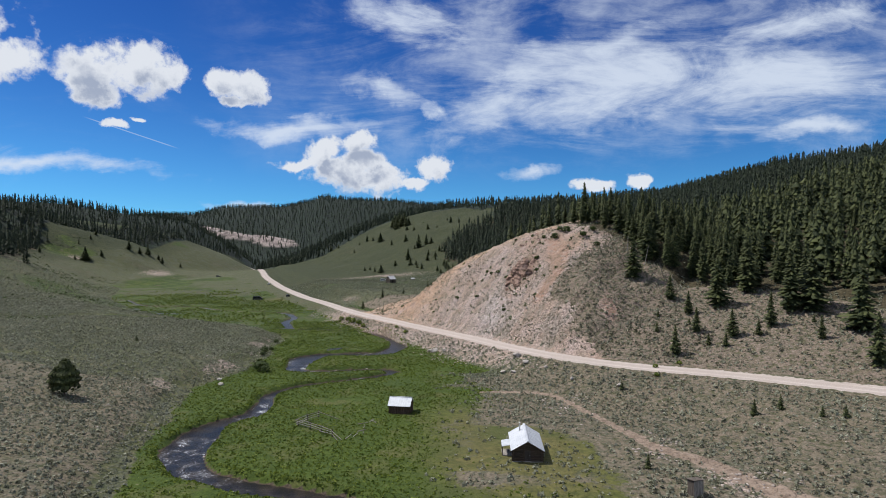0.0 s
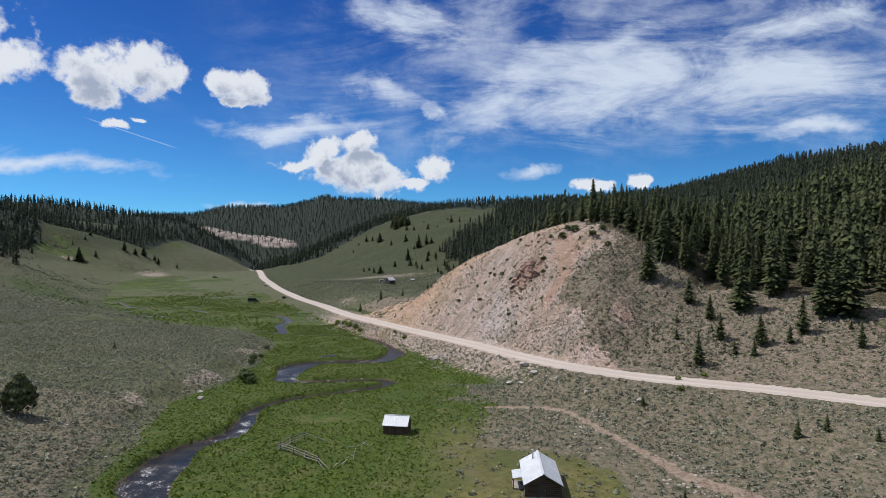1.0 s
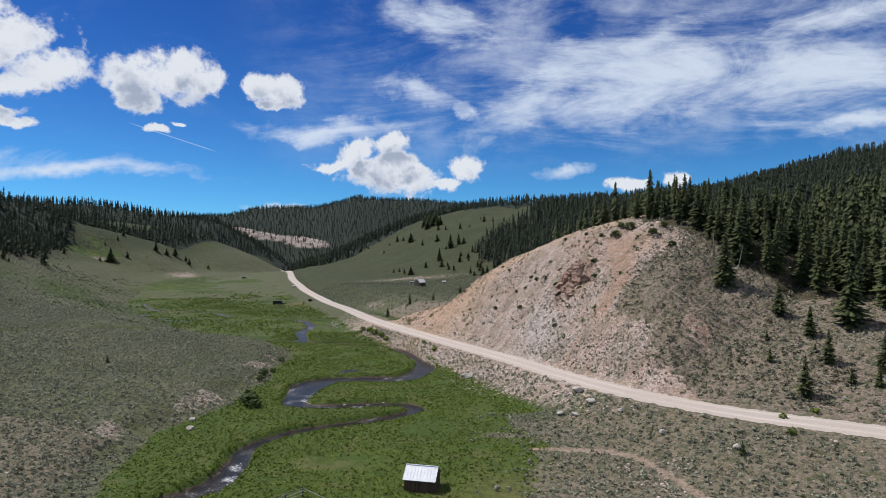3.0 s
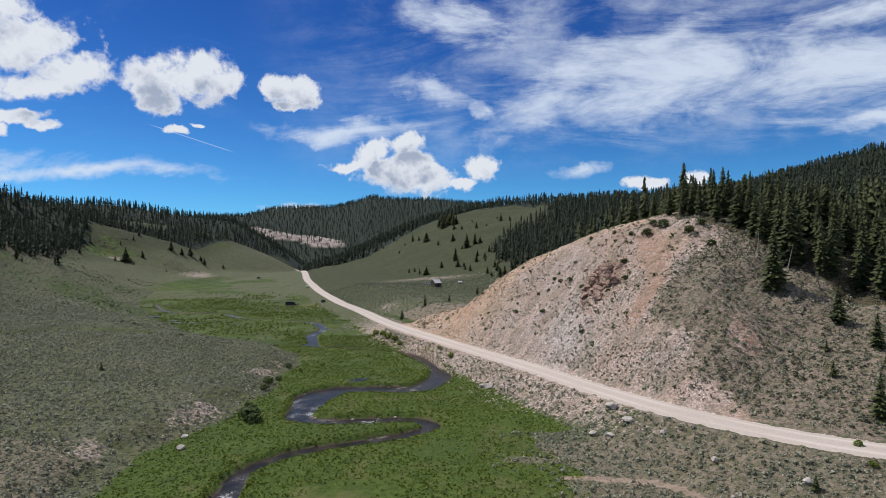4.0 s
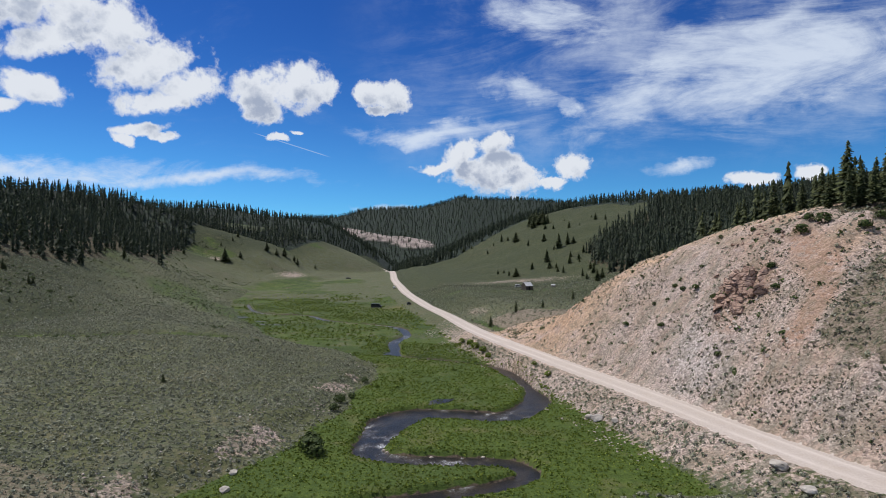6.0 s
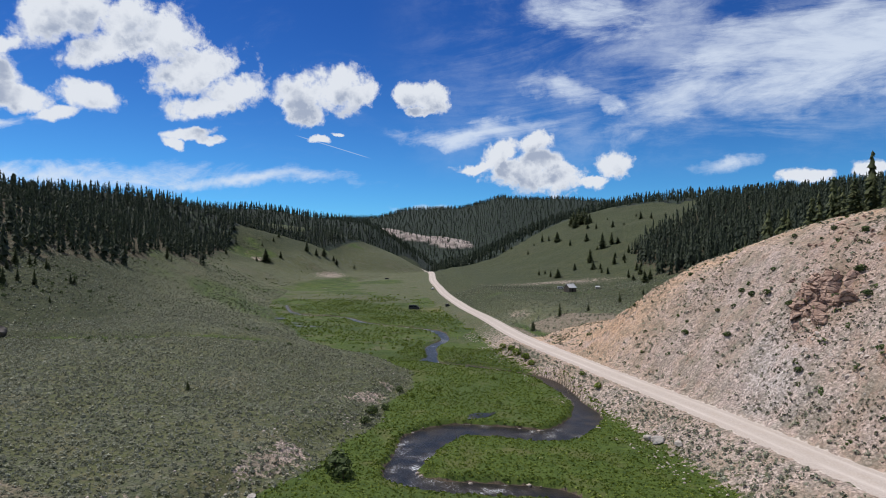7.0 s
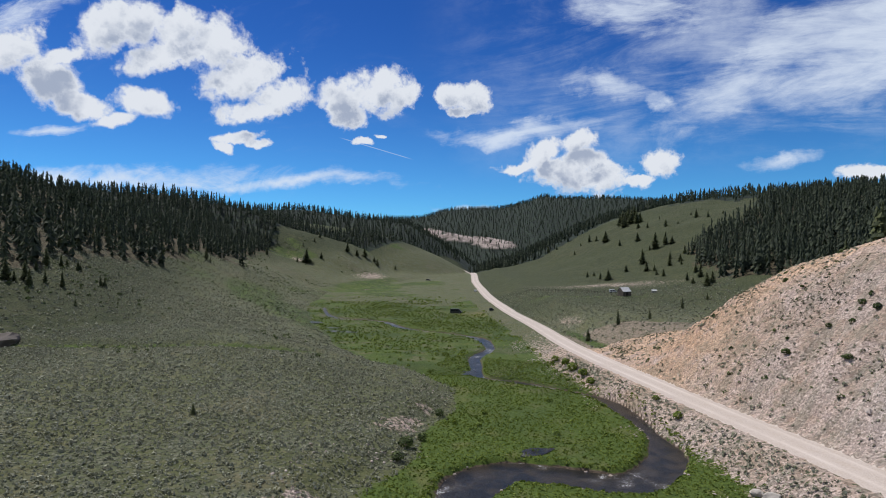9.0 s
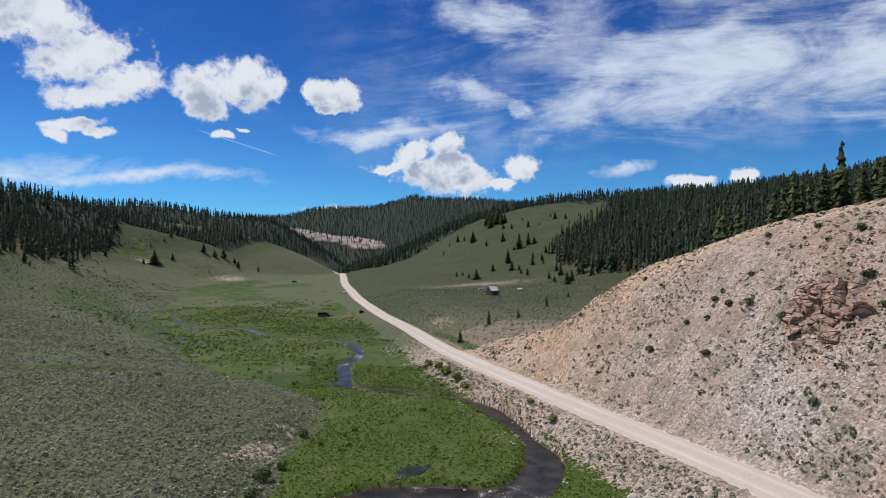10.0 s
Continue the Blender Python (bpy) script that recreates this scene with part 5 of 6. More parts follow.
strew("meadow_grass", "rough green sedge of the far wet meadow", "grass", (-240, 0, 255, 430), 1.3, TUFT, SEDGE, 38,
      lambda x, y, z, q: 0.8 * lowland_at(x, y, q) * (q["dc"] > 0.5) * step(fbm(x, y, 22, 4, 107), -0.12, 0.1), (0.5, 1.5), sink=0.03)
strew("bank_sedge", "thick green sedge along the creek banks", "grass", (-80, 0, 62, 250), 0.55, TUFT, SEDGE, 25,
      lambda x, y, z, q: 0.8 * (q["dc"] > 0.45) * (q["dc"] < 1.5), (0.5, 1.2), sink=0.1)
strew("willow_shrubs", "low dark green willow shrubs in the wet meadow", "shrubs", (-240, 10, 185, 480), 1.6, CLUMP, SEDGE, 26,
      lambda x, y, z, q: lowland_at(x, y, q) * (q["dc"] > 1.0) * (0.06 + 0.5 * step(fbm(x, y, 26, 4, 87), 0.05, 0.22)), (0.6, 2.0))
strew("scree_stones", "pale pink and grey broken stones on the cut slope", "stones", (-40, 60, 112, 285), 0.7, STONE, ROCK, 27,
      lambda x, y, z, q: 0.6 * scree_at(x, y, q), (0.07, 0.46), sink=0.04)
def tuft_rows(x, y, z, q):
    rows = fbm((0.87 * x + 0.5 * y) * 0.35, (0.87 * y - 0.5 * x) * 0.35 + 1.3 * z, 3.2, 3, 97)
    return scree_at(x, y, q) * (1 - q["chute"]) * (0.55 * np.exp(-((x - 31) / 4) ** 2 - ((y - 186) / 14) ** 2) + 0.4 * np.exp(-((x - 30) / 9) ** 2 - ((y - 208) / 10) ** 2) + 0.14 + 0.76 * step(rows, -0.06, 0.14)) * (0.2 + 0.8 * step(fbm(x, y, 20, 3, 98), -0.12, 0.12))


# these tufts carry their self-shadow in the leaf colour
strew("scree_sagebrush", "small grey-green tufts in rows on the bare slope", "sagebrush", (-40, 60, 112, 285), 0.60, BUSH, DARK_SHADED_SAGE, 32, tuft_rows, (0.28, 0.8))
strew("scree_shrubs", "low dark green shrubs on the bare slope", "shrubs", (-40, 60, 112, 285), 1.5, BUSH, WILLOW, 33,
      lambda x, y, z, q: scree_at(x, y, q) * (0.03 + 0.26 * step(fbm(x, y, 9, 3, 99), 0.04, 0.2)), (0.5, 1.6))
strew("bank_stones", "pale stones on the bank below the road", "stones", (-70, 80, 60, 330), 0.8, STONE, ROCK, 28,
      lambda x, y, z, q: (q["dr"] < -4.6) * (q["dr"] > -17) * (0.08 + 0.55 * step(y, 118, 150)) * step(fbm(x, y, 9, 3, 88), -0.15, 0.25) * (q["dc"] > 0.3), (0.12, 0.65), sink=0.02)
strew("bench_stones", "pale stones spilling from the sagebrush bench", "stones", (-75, -40, 60, 225), 0.8, STONE, ROCK, 29,
      lambda x, y, z, q: (q["west"] > 1) * (q["west"] < 13) * (0.03 + 0.7 * step(fbm(x, y, 11, 3, 89), 0.02, 0.25) * (y > 105)), (0.12, 0.6), sink=0.02)
def rubble_at(x, y, z, q):
    d = np.abs(near(TRAIL, x, y)[0])
    return 0.75 * np.exp(-((d - 2.5) / 2.4) ** 2) * step(fbm(x, y, 9, 4, 105), -0.06, 0.14)


strew("trail_stones", "pale pink rubble beside the dirt track", "stones", (16, 60, 58, 114), 0.6, STONE, ROCK, 37, rubble_at, (0.12, 0.7), sink=0.02)
strew("field_stones", "pale stones among the sagebrush", "stones", (-120, 120, 55, 190), 1.7, STONE, ROCK, 30,
      lambda x, y, z, q: (1 - lowland_at(x, y, q)) * (np.abs(q["dr"]) > 6) * (0.03 + 0.3 * step(fbm(x, y, 20, 3, 90), 0.1, 0.3)), (0.1, 0.42), sink=0.02)
strew("creek_stones", "wet stones in the creek", "stones", (-80, 0, 60, 250), 0.9, STONE, ROCK, 31,
      lambda x, y, z, q: 0.28 * (q["dc"] > -1.6) * (q["dc"] < 0.1) * step(fbm(x, y, 12, 2, 91), -0.1, 0.2), (0.2, 0.8), sink=-0.12)


strew("hillside_sagebrush", "dark grey-green scrub on the hillside beside the bare cut", "sagebrush", (26, 130, 112, 205), 0.8, BUSH, DARK_SHADED_SAGE, 34,
      lambda x, y, z, q: (q["d"] > 1.5) * (1 - scree_at(x, y, q)) * (1 - q["chute"]) * (1 - np.exp(-((x - 45) / 2.8) ** 2 - ((y - 149) / 4.5) ** 2)) * (0.12 + 0.6 * step(fbm(x, y, 11, 4, 101), -0.15, 0.12) * (1 - step(x, 60, 80))), (0.4, 1.25))


# buildings, fences, vehicles, boulders ---------------------------------------------------
def box(bm, x0, x1, y0, y1, z0, z1, m=None):
    vs = [bm.verts.new((x, y, z)) for z in (z0, z1) for y in (y0, y1) for x in (x0, x1)]
    if m is not None:
        for v in vs:
            v.co = m @ v.co
    for f in ((0, 2, 3, 1), (4, 5, 7, 6), (0, 1, 5, 4), (2, 6, 7, 3), (0, 4, 6, 2), (1, 3, 7, 5)):
        bm.faces.new([vs[i] for i in f])
    return vs


def rod(bm, a, b, r, r2=None, sides=8, wob=0.0):
    """A round bar from a to b."""
    a, b = Vector(a), Vector(b)
    t = (b - a).to_track_quat("Z", "Y").to_matrix()
    rings = []
    for p, q in ((a, r), (b, r if r2 is None else r2)):
        rings.append([bm.verts.new(p + t @ Vector((q * math.cos(6.283 * s / sides), q * math.sin(6.283 * s / sides), 0))) for s in range(sides)])
    for s in range(sides):
        bm.faces.new((rings[0][s], rings[0][(s + 1) % sides], rings[1][(s + 1) % sides], rings[1][s]))
    bm.faces.new(rings[0][::-1]), bm.faces.new(rings[1])


LOGS = plain("weathered_logs", (0.045, 0.032, 0.023), (0.115, 0.085, 0.063), 3.0, 0.9, 0.5, by_object=True, stretch=(0.25, 6, 6))
BOARDS = plain("red_brown_boards", (0.050, 0.032, 0.024), (0.125, 0.082, 0.062), 4.0, 0.9, 0.4, by_object=True, stretch=(5, 5, 0.3))
GREY_WOOD = plain("silver_grey_wood", (0.18, 0.165, 0.15), (0.36, 0.335, 0.31), 4.0, 0.9, 0.4, by_object=True, stretch=(3, 3, 0.5))
DARK_WOOD = plain("dark_old_wood", (0.05, 0.042, 0.036), (0.13, 0.11, 0.095), 4.0, 0.9, 0.4, by_object=True, stretch=(4, 4, 0.3))
TIN = plain("grey_metal_roofing", (0.50, 0.53, 0.57), (0.64, 0.67, 0.71), 1.2, 0.5, 0.05, by_object=True, metal=0.2, spread=0.08)
RUST_TIN = plain("dull_metal_roofing", (0.42, 0.42, 0.43), (0.60, 0.60, 0.61), 1.6, 0.5, 0.05, by_object=True, metal=0.3, spread=0.12)
# near-black colour standing in for the shade inside walls and doorway
DARK = plain("interior_shade", (0.010, 0.009, 0.008), (0.02, 0.018, 0.016), 3.0, 0.95, 0.1)
CONCRETE = plain("pale_stone_footing", (0.30, 0.28, 0.25), (0.45, 0.43, 0.40), 5.0, 0.95, 0.4)
STEEL = plain("galvanised_pipe", (0.35, 0.36, 0.37), (0.5, 0.5, 0.5), 3.0, 0.4, 0.1, metal=0.7)


def cracked_rock(name, a, b, crack, scale):
    """Broken rock: mottled faces, dark joints and a rough relief."""
    m, n = material(name)
    co = n.add("ShaderNodeTexCoord").outputs["Object"]
    fine, big = n.noise(co, scale * 2.5, 7.0, 0.7).outputs[0], n.noise(co, scale * 0.35, 5.0, 0.6).outputs[0]
    bent_co = n.vmath("ADD", co, n.mul(n.noise(co, scale, 4.0).outputs[1], 0.9)).outputs[0]
    joint = n.add("ShaderNodeTexVoronoi", {"Vector": n.add("ShaderNodeMapping", {0: bent_co, "Scale": (1.0, 1.0, 1.9)}).outputs[0], "Scale": scale * 0.55}, feature="DISTANCE_TO_EDGE").outputs[0]
    c = n.mix(n.ramp(n.math("MULTIPLY_ADD", fine, 0.55, n.math("MULTIPLY", big, 0.45)), 0.36, 0.64), rgb(*a), rgb(*b))
    c = n.mix(n.math("MULTIPLY", n.ramp(joint, 0.05, 0.0), n.ramp(big, 0.35, 0.55)), c, rgb(*crack))
    h = n.math("MULTIPLY_ADD", fine, 0.6, n.ramp(joint, 0.0, 0.12, 0.0, 0.8))
    finish(n, c, 0.92, h, 1.0, 0.35)
    return m


RED_ROCK = cracked_rock("red_outcrop_rock", (0.235, 0.148, 0.115), (0.50, 0.355, 0.285), (0.09, 0.06, 0.05), 0.9)
DARK_ROCK = plain("dark_boulder_rock", (0.06, 0.05, 0.045), (0.16, 0.14, 0.125), 1.2, 0.9, 0.7)
PALE_LEDGE = plain("pale_pink_ledge_rock", (0.32, 0.265, 0.23), (0.54, 0.47, 0.425), 2.4, 0.9, 0.6, by_island=True, spread=0.4)
GREY_ROCK = plain("grey_boulder_rock", (0.30, 0.27, 0.24), (0.52, 0.48, 0.44), 1.5, 0.9, 0.6)


def standing(name, x, y, turn, label, category, low=0.0):
    ob = tagged(new(name), label, category)
    ob.matrix_basis = pose(x, y, float(ground_at(x, y)) - low, 0, 0, turn)
    return ob


def roof_sheet(w0, z0, w1, z1, y0, y1, thick=0.05, pitch=0.42, rib=0.03):
    """A ribbed metal sheet from the edge (w0, z0) to the edge (w1, z1), along y."""
    bm = bmesh.new()
    n = max(3, int((y1 - y0) / pitch))
    ys = []
    for i in range(n):
        a = y0 + (y1 - y0) * i / n
        ys += [(a, 0), (a + 0.03, rib), (a + 0.07, rib), (a + 0.10, 0)]
    ys.append((y1, 0))
    top = [[bm.verts.new((w, y, z + h)) for y, h in ys] for w, z in ((w0, z0), (w1, z1))]
    bot = [[bm.verts.new((w, y, z - thick)) for y, h in (ys[0], ys[-1])] for w, z in ((w0, z0), (w1, z1))]
    for i in range(len(ys) - 1):
        bm.faces.new((top[0][i], top[0][i + 1], top[1][i + 1], top[1][i]))
    bm.faces.new((bot[0][0], bot[1][0], bot[1][1], bot[0][1]))
    for k in (0, 1):
        bm.faces.new((top[k][0], *[top[k][i] for i in range(1, len(ys))], bot[k][1], bot[k][0]))
    for i, j in ((0, 0), (-1, 1)):
        bm.faces.new((top[0][i], top[1][i], bot[1][j], bot[0][j]))
    bmesh.ops.recalc_face_normals(bm, faces=bm.faces)
    return bm


def log_cabin(x, y, turn):
    """Log cabin: half width 2, seven metres long, gable to the front (-y)."""
    c = standing("log_cabin", x, y, turn, "small log cabin with pale metal gable roof and porch", "cabin", 0.15)
    hw, length, eave, ridge, d = 2.0, 7.0, 2.0, 3.15, 0.25
    bm = bmesh.new()
    box(bm, -hw - 0.12, hw + 0.12, -0.12, length + 0.12, -0.5, 0.22)
    bm_part("footing", bm, CONCRETE, c, "pale stone footing")
    # solid core, near-black to paint the shade between the logs
    bm = bmesh.new()
    box(bm, -hw + 0.12, hw - 0.12, 0.14, length - 0.14, 0.2, eave)
    vs = [bm.verts.new(p) for p in ((-hw + 0.1, 0.2, eave), (hw - 0.1, 0.2, eave), (0, 0.2, ridge - 0.12), (-hw + 0.1, length - 0.2, eave), (hw - 0.1, length - 0.2, eave), (0, length - 0.2, ridge - 0.12))]
    bm.faces.new((vs[0], vs[1], vs[2])), bm.faces.new((vs[4], vs[3], vs[5])), bm.faces.new((vs[0], vs[2], vs[5], vs[3])), bm.faces.new((vs[1], vs[4], vs[5], vs[2]))
    bm_part("inner_wall", bm, DARK, c, "near-black core painting the shade between the logs")
    k = 0
    z = 0.34
    while z < ridge - 0.25:
        half = hw if z < eave else hw * (ridge - z) / (ridge - eave) - 0.05
        for yy in (0.06, length - 0.06):
            gap = yy < 1 and 0.3 < z < 1.75
            for a, b in (((-half - 0.22, -0.42), (0.42, half + 0.22)) if gap else ((-half - (0.22 if z < eave else 0), half + (0.22 if z < eave else 0)),)):
                bm = bmesh.new()
                rod(bm, (a, yy, z), (b, yy, z), d / 2, d / 2 * rnd.uniform(0.85, 1.0))
                bm_part("log", bm, LOGS, c)
        if z < eave:
            for xx in (-hw + 0.02, hw - 0.02):
                bm = bmesh.new()
                rod(bm, (xx, -0.2, z + 0.1), (xx, length + 0.2, z + 0.1), d / 2, d / 2 * 0.95)
                bm_part("log", bm, LOGS, c)
        z += d * 0.98
    bm = bmesh.new()
    box(bm, -0.42, 0.42, 0.05, 0.10, 0.24, 1.85)
    door = bm_part("door", bm, DARK_WOOD, c, "dark plank door")
    bm = bmesh.new()
    box(bm, 0.26, 0.34, 0.0, 0.05, 1.0, 1.06)
    bm_part("door_handle", bm, STEEL, door)
    for a in (-0.49, 0.42):
        bm = bmesh.new()
        box(bm, a, a + 0.07, -0.06, 0.14, 0.22, 1.92)
        bm_part("door_post", bm, LOGS, c)
    slope = (ridge - eave) / hw
    over = hw + 0.38
    for s in (-1, 1):
        bm = roof_sheet(0, ridge + 0.06, s * over, ridge + 0.06 - slope * over, -0.55, length + 0.4)
        bm_part("roof_sheet", bm, TIN, c, "pale ribbed metal roofing")
        bm = bmesh.new()
        m = Matrix.Identity(4)
        for yy in (-0.5, length + 0.32):
            rod(bm, (0, yy, ridge - 0.06), (s * over, yy, ridge - 0.06 - slope * over), 0.06, sides=6)
        bm_part("rafter", bm, LOGS, c)
    bm = bmesh.new()
    box(bm, -0.14, 0.14, -0.57, length + 0.42, ridge + 0.07, ridge + 0.11)
    bm_part("ridge_cap", bm, TIN, c)
    bm = bmesh.new()
    rod(bm, (-0.75, 5.6, ridge - 0.5), (-0.75, 5.6, ridge + 0.75), 0.10, sides=10)
    pipe = bm_part("stove_pipe", bm, STEEL, c, "thin metal stove pipe")
    bm = bmesh.new()
    rod(bm, (-0.75, 5.6, ridge + 0.78), (-0.75, 5.6, ridge + 0.9), 0.17, 0.03, sides=10)
    bm_part("pipe_cap", bm, STEEL, pipe)
    bm = roof_sheet(-hw - 0.3, 1.72, -hw - 1.55, 1.5, 2.2, 4.9)
    bm_part("porch_roof", bm, TIN, c, "small flat metal porch roof")
    for yy in (2.35, 4.75):
        bm = bmesh.new()
        rod(bm, (-hw - 1.45, yy, -0.3), (-hw - 1.45, yy, 1.48), 0.06)
        bm_part("porch_post", bm, LOGS, c)
    bm = bmesh.new()
    box(bm, -hw - 1.5, -hw - 0.2, 2.3, 4.8, -0.2, 0.24)
    bm_part("porch_floor", bm, GREY_WOOD, c)
    return c


def board_shed(x, y, turn, w, depth, eave, ridge, wall, roof, label, name="shed", eave_out=0.25, door=False):
    """Board-clad shed with its roof sloping to the front and back; w along x."""
    c = standing(name, x, y, turn, label, "shed", 0.15)
    n = int(w / 0.26)
    for yy in (0, depth):
        for i in range(n):
            a = -w / 2 + w * i / n
            bm = bmesh.new()
            box(bm, a + 0.012, a + w / n - 0.012, yy - 0.03, yy + 0.03, -0.1 - 0.06 * rnd.random(), eave - 0.02)
            bm_part("board", bm, wall, c)
    m = int(depth / 0.26)
    for xx in (-w / 2, w / 2):
        for i in range(m):
            a = depth * i / m
            mid = (a + depth / m / 2) / depth
            top = eave + (ridge - eave) * (1 - abs(2 * mid - 1)) - 0.03
            bm = bmesh.new()
            box(bm, xx - 0.03, xx + 0.03, a + 0.012, a + depth / m - 0.012, -0.1 - 0.06 * rnd.random(), top)
            bm_part("board", bm, wall, c)
    # solid core, near-black to paint the shade between the boards
    bm = bmesh.new()
    box(bm, -w / 2 + 0.05, w / 2 - 0.05, 0.05, depth - 0.05, 0.0, eave - 0.1)
    bm_part("inner_wall", bm, DARK, c)
    k = (ridge - eave) / (depth / 2)
    for s, y0 in ((-1, 0), (1, depth)):
        bm = roof_sheet(0, ridge + 0.05, s * (depth / 2 + eave_out), ridge + 0.05 - k * (depth / 2 + eave_out), -w / 2 - 0.2, w / 2 + 0.2)
        bm.transform(Matrix.Translation((0, depth / 2, 0)) @ Matrix(((0, 1, 0, 0), (1, 0, 0, 0), (0, 0, 1, 0), (0, 0, 0, 1))))
        bmesh.ops.recalc_face_normals(bm, faces=bm.faces)
        bm_part("roof_sheet", bm, roof, c, "grey metal roofing")
    bm = bmesh.new()
    box(bm, -w / 2 - 0.2, w / 2 + 0.2, depth / 2 - 0.1, depth / 2 + 0.1, ridge + 0.05, ridge + 0.09)
    bm_part("ridge_cap", bm, roof, c)
    if door:
        # slab on the boards, its black standing in for the unlit opening
        bm = bmesh.new()
        box(bm, -0.5, 0.4, -0.06, -0.02, 0, eave - 0.3)
        bm_part("door", bm, DARK, c, "near-black slab painting the shaded doorway")
    return c


def outhouse(x, y, turn):
    c = standing("outhouse", x, y, turn, "weathered grey board outhouse with slanting roof", "outhouse", 0.1)
    w, d = 1.25, 1.25
    for xx0, axis in ((0, 0), (1, 0), (0, 1), (1, 1)):
        for i in range(6):
            a, b = -w / 2 + w * i / 6 + 0.008, -w / 2 + w * (i + 1) / 6 - 0.008
            bm = bmesh.new()
            if axis == 0:
                box(bm, a, b, xx0 * d - 0.02, xx0 * d + 0.02, -0.1, 2.05 - 0.25 * xx0)
            else:
                box(bm, (xx0 - 0.5) * w - 0.02, (xx0 - 0.5) * w + 0.02, a + d / 2, b + d / 2, -0.1, 2.05 - 0.25 * (i + 0.5) / 6)
            bm_part("board", bm, GREY_WOOD if axis == 0 else DARK_WOOD, c)
    bm = bmesh.new()
    vs = box(bm, -w / 2 - 0.18, w / 2 + 0.18, -0.2, d + 0.2, 0, 0.06)
    for v in vs:
        v.co.z += 2.12 - 0.2 * v.co.y
    bm_part("roof", bm, DARK_WOOD, c, "mossy board roof")
    return c


def rail_fence():
    f = standing("rail_fence", -24.5, 95, 0, "broken silver-grey pole fence corner in the meadow", "fence")
    base = f.matrix_basis.translation.copy()

    def g(x, y, h=0.0):
        return Vector((x, y, float(ground_at(x, y)) + h)) - base

    run = [(-24.8, 95.4), (-22.2, 93.3), (-19.9, 91.2), (-17.8, 89.4)]
    back = [(-24.8, 95.4), (-23.9, 98.3), (-22.4, 100.6)]
    for x, y in run + back[1:]:
        bm = bmesh.new()
        rod(bm, g(x, y, -0.4), g(x + rnd.uniform(-0.1, 0.1), y, 1.25), 0.10, 0.08)
        bm_part("post", bm, DARK_WOOD, f)
    for line in (run, back):
        for (x0, y0), (x1, y1) in zip(line, line[1:]):
            for h in (0.4, 0.75, 1.1):
                bm = bmesh.new()
                rod(bm, g(x0 - 0.2 * (x1 - x0), y0 - 0.15 * (y1 - y0), h + rnd.uniform(-0.1, 0.1)), g(x1 + 0.1, y1, h + rnd.uniform(-0.12, 0.1)), 0.065, 0.05, 7)
                bm_part("rail", bm, GREY_WOOD, f)
    for (x0, y0, h0), (x1, y1, h1) in (((-22.4, 100.6, 1.0), (-18.6, 99.2, 0.1)), ((-17.8, 89.4, 0.9), (-15.9, 87.6, 0.05)), ((-17.8, 89.4, 0.5), (-16.4, 87.0, 0.05)), ((-15.6, 87.6, 0.05), (-14.6, 89.0, 0.6))):
        bm = bmesh.new()
        rod(bm, g(x0, y0, h0), g(x1, y1, h1), 0.065, 0.05, 7)
        bm_part("rail", bm, GREY_WOOD, f, "fallen pole")
    return f


log_cabin(11.9, 78.3, -4)
board_shed(-8.1, 102.6, -9, 3.9, 3.2, 1.75, 2.85, BOARDS, TIN, "small red-brown board shed with metal roof in meadow")
outhouse(30.6, 66.6, 12)
rail_fence()
pile = [(-13.6, 92.6, 40), (-13.2, 92.0, 100), (-13.9, 96.5, 20), (-12.6, 98.4, 70), (-12.2, 98.0, 130), (-14.2, 90.3, 75), (-13.4, 94.6, 95)]
for x, y, a in pile:
    p = standing("fallen_pole", x, y, a, "silver-grey fallen fence pole in the grass", "pole")
    p["group"] = "fallen poles"
    bm = bmesh.new()
    rod(bm, (-0.9, 0, 0.06), (0.9, 0, 0.10), 0.07, 0.05, 7)
    bm_part("log", bm, GREY_WOOD, p)
board_shed(-37.8, 420, 38, 5.0, 5.6, 3.0, 5.2, DARK_WOOD, RUST_TIN, "old dark plank cabin with grey metal roof", "plank_cabin", door=True)
board_shed(-24, 442, 10, 2.6, 2.2, 1.3, 1.9, GREY_WOOD, RUST_TIN, "tiny grey board shed beside the pasture", "shed")


